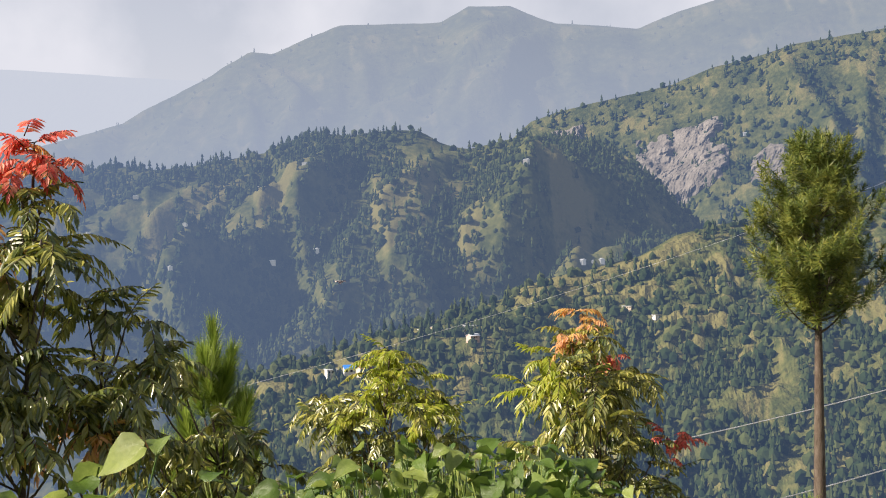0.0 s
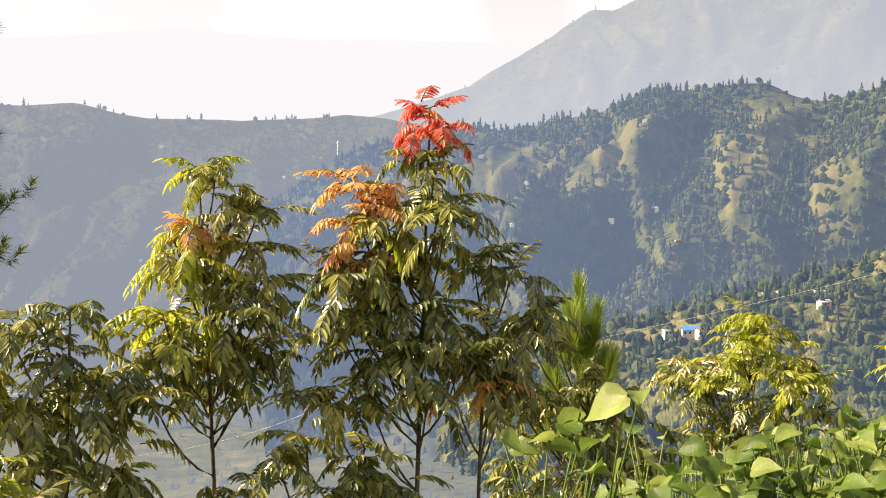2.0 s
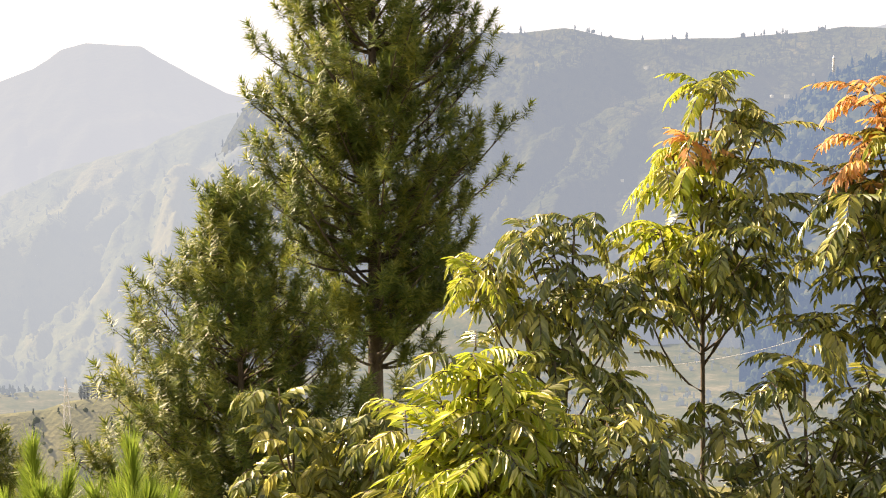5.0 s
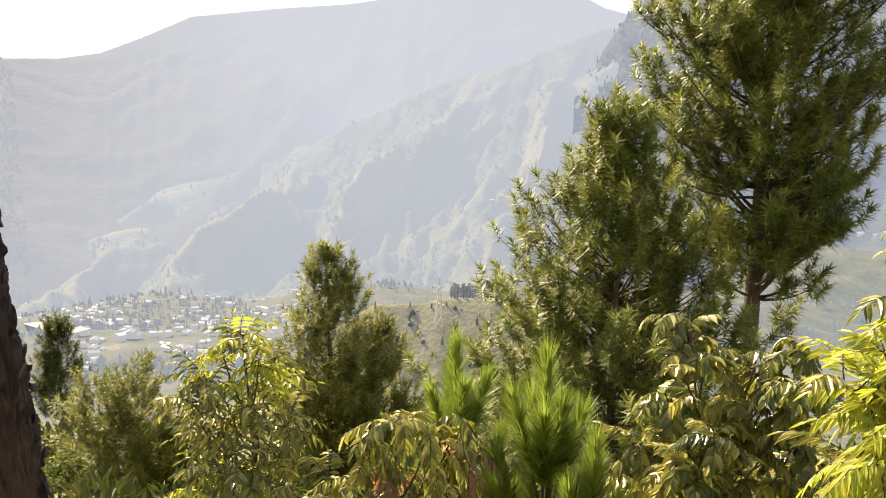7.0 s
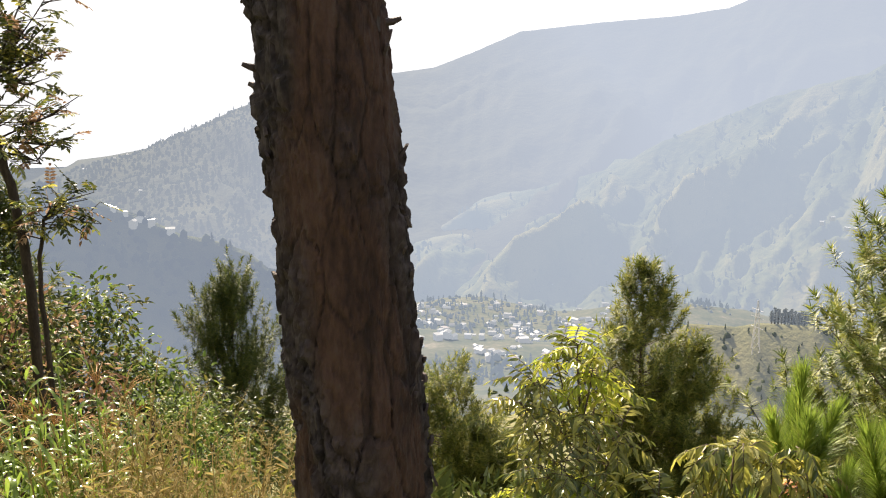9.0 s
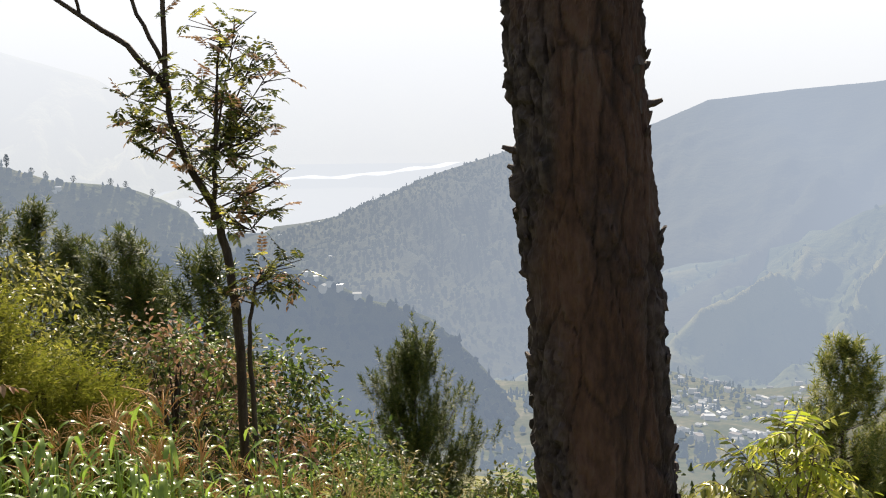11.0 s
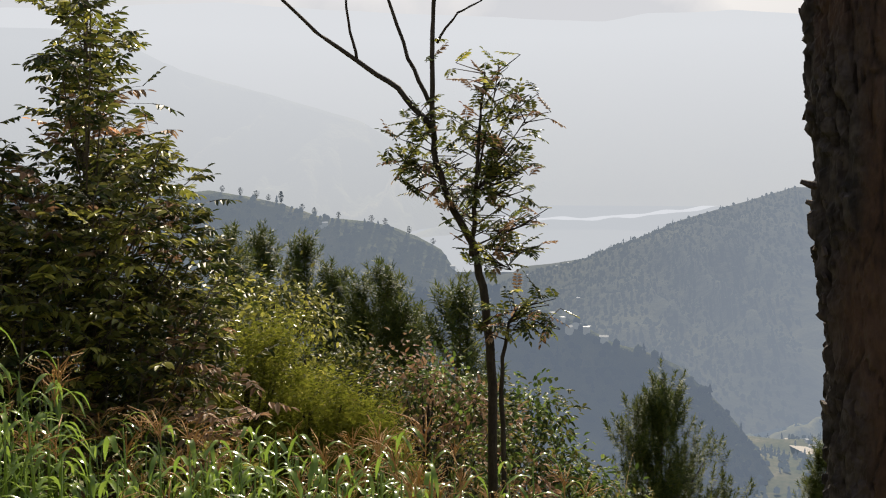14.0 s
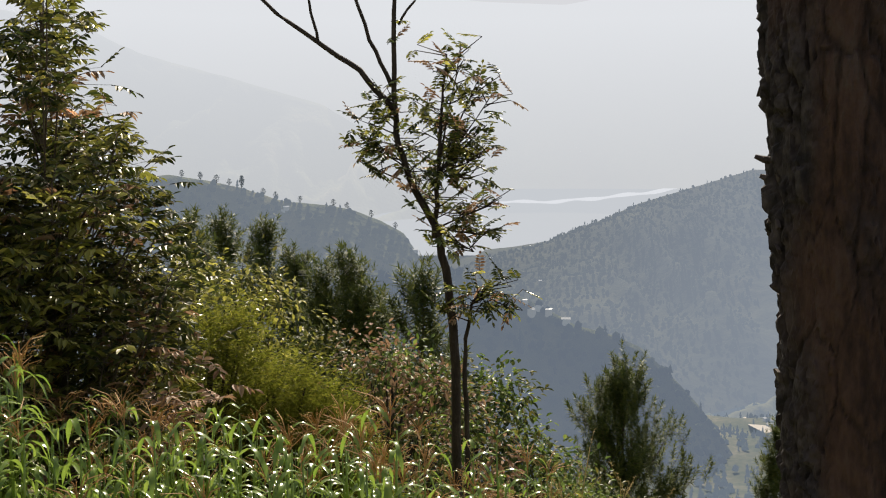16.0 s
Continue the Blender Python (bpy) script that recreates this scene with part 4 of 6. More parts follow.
pinnate_tree("sumac_tree", 31.8, 5.7, [(33, 1.9, 'l'), (32, 1.85, 'y'), (30.9, 1.7, 'y'), (29.3, 1.7, 'g'), (33.2, 1.6, 'o'), (34.6, 1.55, 'l'), (31.7, 1.5, 'y'), (30, 1.5, 'y'), (33.8, 1.35, 'l'), (32, 1.3, 'y'), (29.6, 1.3, 'g'),
    (34.6, 1.1, 'y'), (32.6, 1.1, 'l'), (30.5, 1.05, 'g'), (36.1, 1.0, 'g'), (33.7, 0.9, 'y'), (31.2, 0.85, 'g'), (28.8, 1.0, 'g')],
    "young sumac with yellowing feathered leaves on a thin stem", 12, group="sumac trees", depth=0.3)
pinnate_tree("sumac_tree", 40.2, 5.3, [(39.3, 1.2, 'g'), (40.8, 1.15, 'y'), (42.6, 1.15, 'g'), (44.5, 1.0, 'y'), (45.5, 0.95, 'l'), (40.3, 1.0, 'g'), (37.8, 0.9, 'g'), (36.2, 0.8, 'y'), (43.4, 0.85, 'y'), (41.7, 0.8, 'y'), (39.3, 0.7, 'g'), (36.4, 0.45, 'g'), (40.8, 0.55, 'g')],
    "spreading young sumac with drooping dark green leaves", 13, 0.022, group="sumac trees", rosette=9)
pinnate_tree("sumac_tree", 17.2, 5.5, [(17.6, 1.45, 'g'), (18.7, 1.4, 'g'), (16.4, 1.35, 'g'), (15.4, 1.15, 'g'), (14.4, 1.15, 'g'), (17.1, 1.0, 'g'), (18.3, 0.8, 'o'), (20.1, 0.8, 'o'), (17.2, 0.8, 'g')],
    "leggy sumac sapling with dark leaf tufts and a reddened branch", 14, 0.02, group="sumac trees", rosette=8)
pinnate_tree("sumac_tree", 27, 5.0, [(27.5, 0.6, 'y'), (29.3, 0.55, 'g'), (31.2, 0.35, 'g'), (26.9, 0.35, 'g'), (25.1, 0.4, 'g'), (23.9, 0.55, 'g'), (33, 0.3, 'y'), (21.5, 0.35, 'g'), (28.4, 0.15, 'g'), (23.6, 0.2, 'g'), (26.2, 0.1, 'y'), (31, 0.05, 'g'), (21, 0.05, 'g')],
    "bushy sumac with olive feathered leaves", 15, 0.022, group="sumac trees", rosette=8)
pinnate_tree("sumac_tree", 37.5, 4.7, [(39, 0.4, 'g'), (37.2, 0.4, 'g'), (35.4, 0.4, 'y'), (40.4, 0.4, 'g'), (34.2, 0.3, 'g'), (38.4, 0.2, 'g'), (35.7, 0.2, 'y'), (41.9, 0.4, 'y'), (37, 0.05, 'g'), (40, 0.05, 'g'), (33.5, 0.1, 'g')],
    "low bushy sumac under its taller neighbours", 16, 0.022, group="sumac trees", rosette=8)
pinnate_tree("lime_shrub", 43.8, 4.4, [(44.8, 0.72, 'l'), (44.1, 0.65, 'l'), (42.9, 0.6, 'l'), (46.3, 0.5, 'l'), (44.4, 0.5, 'l'), (42.6, 0.5, 'l'), (40.8, 0.45, 'l'), (47.5, 0.4, 'l'), (45.6, 0.35, 'l'), (43.2, 0.3, 'y'), (40.8, 0.3, 'y'), (44.7, 0.15, 'l'), (42.6, 0.15, 'g'), (47.2, 0.1, 'y')],
    "bright yellow-green leafy shrub on the slope", 17, 0.02, group="shrubs on the slope", category="shrub", droop=0.6, leaf=0.09, rosette=8)
pinnate_tree("lime_shrub", 3, 8.5, [(3.2, 0.85, 'l'), (4.1, 0.7, 'l'), (2.2, 0.7, 'l'), (4.7, 0.5, 'l'), (2.9, 0.5, 'l'), (0.7, 0.5, 'l'), (-0.2, 0.35, 'l'), (6.6, 0.45, 'y'), (5.7, 0.3, 'g'), (3.5, 0.2, 'g'), (7.5, 0.25, 'g'), (1.6, 0.15, 'g'), (-0.8, 0.1, 'g'), (4.8, -0.05, 'g'), (2.3, -0.1, 'g'), (6.8, -0.1, 'g'), (0, -0.2, 'g')],
    "sumac shrub with a lime green crown", 18, group="shrubs on the slope", category="shrub", depth=0.65, rosette=9)
pinnate_tree("gold_shrub", -7.5, 7.5, [(-7.3, 1.2, 'o'), (-6.4, 1.05, 'y'), (-8.2, 1.05, 'y'), (-4.8, 0.9, 'l'), (-7, 0.9, 'y'), (-8.9, 0.9, 'r'), (-4.2, 0.65, 'l'), (-6.3, 0.6, 'g'), (-8.5, 0.7, 'g'), (-10.2, 0.75, 'y'), (-9.7, 0.8, 'y'), (-3.9, 0.3, 'g'), (-6, 0.3, 'y'), (-8.1, 0.35, 'g'),
    (-10.5, 0.4, 'g'), (-12.3, 0.4, 'r'), (-4.8, 0.05, 'g'), (-7.2, 0, 'y'), (-9.9, 0.1, 'g'), (-11.7, 0.05, 'g')],
    "sumac shrub with golden and red leaf tips", 20, group="shrubs on the slope", category="shrub", depth=0.65, rosette=9)
pinnate_tree("dark_shrub", 12.5, 6.1, [(14.6, 1.05, 'g'), (16.3, 1.0, 'g'), (11.8, 0.7, 'g'), (10.4, 0.6, 'g'), (13.8, 0.65, 'g'), (16.1, 0.6, 'g'), (12.4, 0.45, 'g'), (9.5, 0.45, 'g'), (17.4, 0.7, 'g'), (15, 0.4, 'g'), (8.4, 0.25, 'g'), (11, 0.2, 'g'), (13.5, 0.1, 'y'), (17, 0.2, 'g')],
    "dark green sumac shrub beside a young pine", 23, group="shrubs on the slope", category="shrub", crown_top=(12.5, 0.8, 'g'))
pinnate_tree("leafy_shrub", 80, 5.7, [(79.6, 0.1, 'l'), (78.6, 0, 'l'), (80.9, 0, 'l'), (82.1, -0.1, 'g'), (83.1, -0.2, 'y'), (78.2, -0.15, 'l'), (80.7, -0.25, 'y'), (78.8, -0.35, 'g'), (81.9, -0.4, 'y'), (76.6, -0.35, 'y'), (80.1, -0.6, 'l'), (83.3, -0.75, 'l'), (77.6, -0.55, 'g')],
    "ash-leaved shrub with yellow-green tops", 25, 0.02, group="shrubs on the slope", category="shrub", droop=0.7, pairs=5, rosette=9)
pinnate_tree("leafy_shrub", 71, 5.0, [(71.2, -0.1, 'y'), (72.8, -0.2, 'y'), (69, -0.15, 'y'), (67.2, -0.15, 'y'), (65.9, -0.3, 'b'), (74.1, -0.35, 'y'), (71.9, -0.4, 'b'), (69.3, -0.4, 'y'), (67.4, -0.45, 'y'), (75.7, -0.5, 'y'), (78.2, -0.5, 'y'), (70.6, -0.55, 'l')],
    "brownish yellow shrub with curling leaves", 26, 0.02, group="shrubs on the slope", category="shrub", droop=1.2, rosette=8)
pinnate_tree("leafy_shrub", 52.5, 5.5, [(55.3, 0.3, 'g'), (55.8, 0.15, 'y'), (54.3, 0.15, 'y'), (56.5, -0.15, 'g'), (54.4, -0.15, 'y'), (52.5, -0.1, 'y'), (51.2, 0.05, 'y'), (49.8, 0.05, 'y'), (48.9, 0.2, 'g'), (58.1, -0.4, 'y'), (55.4, -0.4, 'y'), (53.1, -0.35, 'y'), (50.6, -0.25, 'y'), (48.4, -0.25, 'g'),
    (56.7, -0.65, 'y'), (51.5, -0.55, 'y'), (48.7, -0.55, 'y')],
    "tall shrub with small glossy yellowing leaves", 27, 0.02, group="shrubs on the slope", category="shrub", leaf=0.07, wide=0.034, leaf_len=0.22, rosette=8)

# the big leafy trees beside the maize
def ash(az, r, lo, hi, spire, label, seed, rows):
    """A dense crown between the headings lo(z) and hi(z), with a narrow leading shoot."""
    rng = random.Random(seed)
    tips = [(az, spire, 'g')]
    tips += [(az + rng.uniform(-.3, .3) * min(k, 3), spire - 0.09 * k, rng.choice('gggy')) for k in range(1, 9)]
    for z in rows:
        a = lo(z) + rng.uniform(0, .5)
        while a < hi(z):
            tips.append((a, z + rng.uniform(-.1, .1), rng.choice('ggggyyb' if a < lo(z) + 2.5 else 'gggyy')))
            a += rng.uniform(0.8, 1.5)
    tips = [(a, EYE_Z + (z - EYE_Z) * 1.3, k) for a, z, k in tips]
    pinnate_tree("ash_tree", az, r, tips, label, seed, 0.06, group="trees by the maize", depth=1.0, leaf=0.076, wide=0.034, leaf_len=0.2, pairs=3, rosette=13, spread=0.17, droop=0.45, pull=1.0)


ash(130.6, 8.3, lambda z: float(np.interp(z, (0.3, 1.0, 1.3, 1.6, 1.8, 1.95), (124.8, 124.8, 125.6, 126.8, 127.9, 129.6))), lambda z: float(np.interp(z, (0.3, 1.5, 2.1), (132, 132, 131.6))), 2.75,
    "leafy tree with glossy feathered leaves above the maize", 41, np.arange(0.25, 1.96, 0.17))
ash(134.6, 8.1, lambda z: float(np.interp(z, (0.3, 1.5, 1.9), (131.5, 132, 133.4))), lambda z: float(np.interp(z, (0.3, 1.5, 1.9), (139, 138, 136))), 1.75,
    "dark leafy tree behind the maize", 42, np.arange(0.2, 1.6, 0.21))


def slender_tree():
    base = on_ground(109.1, 10.5)
    top = thing("slender_tree", base, "slender dark tree with bare upper limbs and leaves on one side", "tree", "trees by the maize")
    wood, crown = Soup(), Soup()
    rng = random.Random(8)
    to = lambda az, r, z: polar(az, r, z) - base

    def limb(pts, r0, r1, sides=7):
        q = []
        for i in range(len(pts) - 1):
            for s in np.linspace(0, 1, 5)[: 5 if i == len(pts) - 2 else 4]:
                q.append(pts[i].lerp(pts[i + 1], s) + Vector((rng.uniform(-.012, .012), rng.uniform(-.012, .012), 0)))
        tube(wood, q, list(np.linspace(r0, r1, len(q))), sides)
        return q

    def leaves(pts, n, spread, lo=0.0, hi=1.0, length=0.32):
        for k in range(n):
            s = rng.uniform(lo, hi) * (len(pts) - 1)
            j = min(int(s), len(pts) - 2)
            p = pts[j].lerp(pts[j + 1], s - j)
            d = aim(rng, rng.uniform(-0.1, 0.9))
            e = p + d * spread * rng.random()
            if (e - p).length > 0.15:
                tube(wood, [p, e], [0.008, 0.004], 3)
            pinnate(crown, wood, e, aim(rng, rng.uniform(-.7, 1.6)), rng, length * rng.uniform(.6, 1.1), 5, 0.062, 0.03, rng.uniform(0.0, 0.4), rng.choices((0, 1, 2, 3), (5, 3, 0.4, 1.4))[0])

    stem = limb([to(109.1, 10.5, base.z - 0.4), to(109.3, 10.5, -0.6), to(109.75, 10.5, 0.3), to(110.4, 10.5, 0.85), to(111.6, 10.5, 1.25), to(112.5, 10.5, 1.7), to(112.75, 10.5, 2.2), to(112.6, 10.5, 3.3), to(112.3, 10.5, 4.4)], 0.054, 0.018)
    side = limb([to(112.7, 10.5, 2.05), to(114.6, 10.5, 2.45), to(116.8, 10.5, 2.72), to(119, 10.5, 3.0), to(122, 10.5, 3.5)], 0.035, 0.015, 5)
    limb([to(116.8, 10.5, 2.72), to(117.2, 10.5, 3.1), to(117.6, 10.5, 3.7)], 0.018, 0.01, 5)
    up = limb([to(112.8, 10.5, 2.3), to(114.0, 10.5, 2.75), to(115.2, 10.5, 3.4), to(115.8, 10.5, 4.2)], 0.025, 0.012, 5)
    limb([to(112.5, 10.5, 2.9), to(111.3, 10.5, 3.2), to(110.0, 10.5, 3.32), to(109, 10.5, 3.5)], 0.014, 0.008, 4)
    inner = limb([to(110.5, 10.5, 0.75), to(110.3, 10.4, 1.4), to(110.1, 10.4, 2.0), to(109.8, 10.4, 2.6)], 0.03, 0.01, 5)
    for a, z in ((107.5, 0.78), (107.4, 1.1), (108.3, 0.62), (107.6, 1.9), (108.0, 2.4), (109.0, 2.7), (107.3, 2.2), (108.2, 1.35), (107.7, 1.6)):
        leaves(limb([inner[4] if z > 1.2 else stem[12], to(a, 10.4, z)], 0.014, 0.005, 4), 20, 0.36, 0.25, length=0.25)
    leaves(inner, 60, 0.52, 0.1, length=0.26)
    leaves(stem, 42, 0.42, 0.46, 0.74, length=0.26)
    leaves(limb([stem[18], to(114.4, 10.4, 1.75)], 0.012, 0.005, 4), 14, 0.25, 0.3)
    leaves(stem, 10, 0.3, 0.8, 1.0, length=0.24)
    for a, z in ((114.6, 1.95), (114.9, 1.7), (114.3, 1.5), (113.9, 2.2)):
        leaves(limb([to(112.4, 10.5, z - 0.15), to(a, 10.4, z)], 0.012, 0.004, 4), 12, 0.2, 0.3, length=0.24)
    part("trunk", wood, [WOOD_DARK], top, smooth=True)
    part("crown", crown, [LEAF_WOOD, LEAF, LEAF_OLIVE, LEAF_BROWN], top)
    # the second stem
    base2 = on_ground(108.5, 10.3)
    two = thing("slender_tree", base2, "thin crooked sapling with a few large leaves", "tree", "trees by the maize")
    wood, crown = Soup(), Soup()
    to2 = lambda az, r, z: polar(az, r, z) - base2
    pts = limb([to2(108.5, 10.3, base2.z - 0.4), to2(108.75, 10.3, -0.9), to2(108.8, 10.3, -0.25), to2(108.4, 10.3, 0.1), to2(107.4, 10.3, 0.3)], 0.032, 0.01)
    leaves(pts, 24, 0.34, 0.65, length=0.32)
    leaves(limb([pts[11], to2(106.5, 10.3, 0.08)], 0.01, 0.005, 4), 18, 0.26, 0.4, length=0.3)
    leaves(limb([pts[10], to2(110.4, 10.3, 0.05)], 0.01, 0.005, 4), 12, 0.25, 0.4, length=0.3)
    part("trunk", wood, [WOOD_DARK], two, smooth=True)
    part("crown", crown, [LEAF_WOOD, LEAF, LEAF_OLIVE, LEAF_BROWN], two)


WOOD_DARK = shade("dark_bark", [(0.02, 0.016, 0.012), (0.045, 0.034, 0.027), (0.08, 0.065, 0.05)], 0.85, 14.0, 0.5, 40, stretch=(1, 1, 0.3))
slender_tree()


# ---- pines ----
def pine_at(name, az, r, z_top, label, seed, broad, clear, mat=NEEDLE, trunk=0.14, shape=None, **kw):
    base = on_ground(az, r)
    h = z_top - base.z
    env = shape or (lambda s: broad * (1.02 - s) ** 0.75 * (0.55 + 0.45 * min(1, (s - clear) * 6 + 0.4)))
    wood, green = pine_meshes(h, env, seed, clear=clear, trunk=trunk, **kw)
    return pine(name, base, label, (wood, green.mesh("crown", [mat])), turn=seed * 40.0)


pine_at("pine", -20.5, 26.5, 4.0, "tall pine with a bare trunk and an open rounded crown", 3, 1.9, 0.72, trunk=0.27,
        shape=lambda s: 1.6 * min(1, max(0.04, (1.01 - s) / 0.2)) ** 0.75 * min(1, max(0.1, (s - 0.68) / 0.07 + 0.25)), whorl=0.36, per=10, needles=74, length=0.25, width=0.0145, spacing=0.36, lift=0.6, shoot=2.0)
pine_at("pine", 50.9, 20.5, 8.6, "tall long-needled pine with sunlit yellow-green sides", 5, 3.6, 0.36, trunk=0.24, whorl=0.52, per=15, needles=76, length=0.235, width=0.015, spacing=0.4, lift=0.6, shoot=1.45,
        shape=lambda s: 4.0 * (1.03 - s) ** 0.6 * min(1, 0.45 + (s - 0.36) * 4))
pine_at("pine", 58.5, 16.4, 0.5, "younger yellow-green pine leaning on its tall neighbour", 6, 3.7, 0.05, trunk=0.13, whorl=0.42, per=16, needles=66, length=0.21, width=0.0135, spacing=0.38, lift=0.65, shoot=1.4,
        shape=lambda s: 3.8 * (1.02 - s) ** 0.9)


def young_pine(az, r, z_top, label, seed, shoots=6, brush=0.12, wide=0.3):
    """A sapling: a leader and a ring of upright shoots, each a thick brush of fresh needles."""
    rng = random.Random(seed)
    base = on_ground(az, r)
    h = z_top - base.z
    top = thing("young_pine", base, label, "pine tree", "young pines")
    wood = Soup()
    tube(wood, bend((0, 0, -0.3), (0, 0, h - brush), (0.03, 0.02, 0), 6), list(np.linspace(0.03, 0.008, 6)), 6)
    tiers = [(0, 0.0, h - 0.02, 0.55)]
    for k in range(shoots * 3):
        t = k // shoots
        a = k * 2.4 + rng.uniform(-.3, .3)
        w = wide * (0.55 + 0.4 * t) * rng.uniform(0.7, 1.15)
        tiers.append((a, w, h - 0.18 - 0.32 * t - rng.uniform(0, 0.16), rng.uniform(0.28, 0.42)))
    for a, w, z, ln in tiers:
        tip = Vector((math.cos(a) * w, math.sin(a) * w, z))
        foot = tip - Vector((math.cos(a) * ln * 0.3, math.sin(a) * ln * 0.3, ln)) if w else tip - Vector((0, 0, ln))
        if w:
            tube(wood, bend((0, 0, foot.z - 0.25), foot, (0, 0, -0.05), 4), [0.012, 0.01, 0.008, 0.006], 5)
        d = (tip - foot).normalized()
        u = d.orthogonal().normalized()
        v = d.cross(u)
        g = Soup()
        for i in range(int(1500 * ln)):
            s = rng.random()
            q = rng.uniform(0, 6.283)
            o = math.cos(q) * u + math.sin(q) * v
            dd = (o * rng.uniform(0.5, 1.2) * (1.3 - s) + d * rng.uniform(0.6, 1.1)).normalized()
            b0 = foot.lerp(tip, s)
            t = dd.cross(o)
            t = (t.normalized() if t.length > 1e-3 else u) * 0.0042
            g.add([b0 - t, b0 + t, b0 + dd * brush * rng.uniform(0.8, 1.25)], [(0, 1, 2)])
        part("shoot", g, [NEEDLE_YOUNG], top)
    part("trunk", wood, [WOOD], top, smooth=True)
    return top


young_pine(12.6, 7.5, 1.06, "young pine with bright green upright brushes", 7, 7, 0.17, 0.26)
young_pine(67.9, 5.5, 0.05, "young pine with bright green upright brushes", 8, 5, 0.14)
young_pine(62.9, 5.1, 0.1, "young pine with long fresh green needles", 9, 6, 0.16, 0.34)
young_pine(60.2, 4.7, -0.15, "low young pine with long fresh green needles", 10, 5, 0.14)
young_pine(-15.8, 6.5, -0.1, "young pine top with long fresh needles", 21, 5, 0.16)
young_pine(-18.6, 6.9, -0.05, "young pine with fresh green needles below the cable", 22, 6, 0.18)
young_pine(101.0, 6.8, -1.1, "young pine beside the maize", 24, 5, 0.14)
mid = dict(mat=NEEDLE_OLIVE, whorl=0.6, per=10, needles=42, length=0.34, width=0.025, lift=0.55, spacing=0.5, shoot=2.0)
pine_at("pine", 75.3, 40.5, -7.0, "bushy olive pine below the terrace", 12, 3.9, 0.12, trunk=0.16, shape=lambda s: 4.2 * (1.03 - s) ** 0.85, **mid)
pine_at("pine", 72.6, 41, -10.5, "bushy olive pine beside a taller one", 13, 3.6, 0.12, trunk=0.14, shape=lambda s: 3.8 * (1.03 - s) ** 0.8, **mid)
pine_at("pine", 87.0, 45.5, -13.4, "round bushy pine on the lower slope", 14, 4.0, 0.1, trunk=0.15, shape=lambda s: 4.2 * (1.04 - s) ** 0.6, **mid)
pine_at("pine", 84.6, 44, -16.0, "round bushy pine on the lower slope", 15, 3.2, 0.1, trunk=0.14, **mid)
pine_at("pine", 90.6, 60.5, -14.5, "dark pine standing alone on a thin trunk", 16, 2.8, 0.5, trunk=0.14, **dict(mid, mat=NEEDLE_BACKLIT))
pine_at("pine", 99.5, 60.5, -12.2, "dense dark green pine with upright candles", 17, 4.6, 0.08, mat=NEEDLE_BACKLIT, trunk=0.2, shape=lambda s: 4.8 * (1.03 - s) ** 0.75, whorl=0.8, per=9, needles=60, length=0.42, width=0.032, lift=1.2, spacing=0.75, shoot=2.8)
dark = dict(whorl=0.65, per=8, needles=30, length=0.38, width=0.031, lift=0.9, spacing=0.6, shoot=2.0)
for k, (az, r, z, w) in enumerate(((120.2, 47.5, -2.2, 2.3), (122.7, 50.5, -1.6, 2.2), (118.6, 46, -3.0, 2.0), (116.8, 42, -3.4, 2.0), (115.4, 40.5, -2.9, 2.2), (114.3, 39, -4.0, 2.0), (111.2, 30.5, -2.6, 1.7), (124.5, 45, -1.4, 2.2))):
    pine_at("pine", az, r, z, "dark pine in the wood below the maize", 30 + k, w * 1.1, 0.15, NEEDLE_BACKLIT, trunk=0.15, **dark)


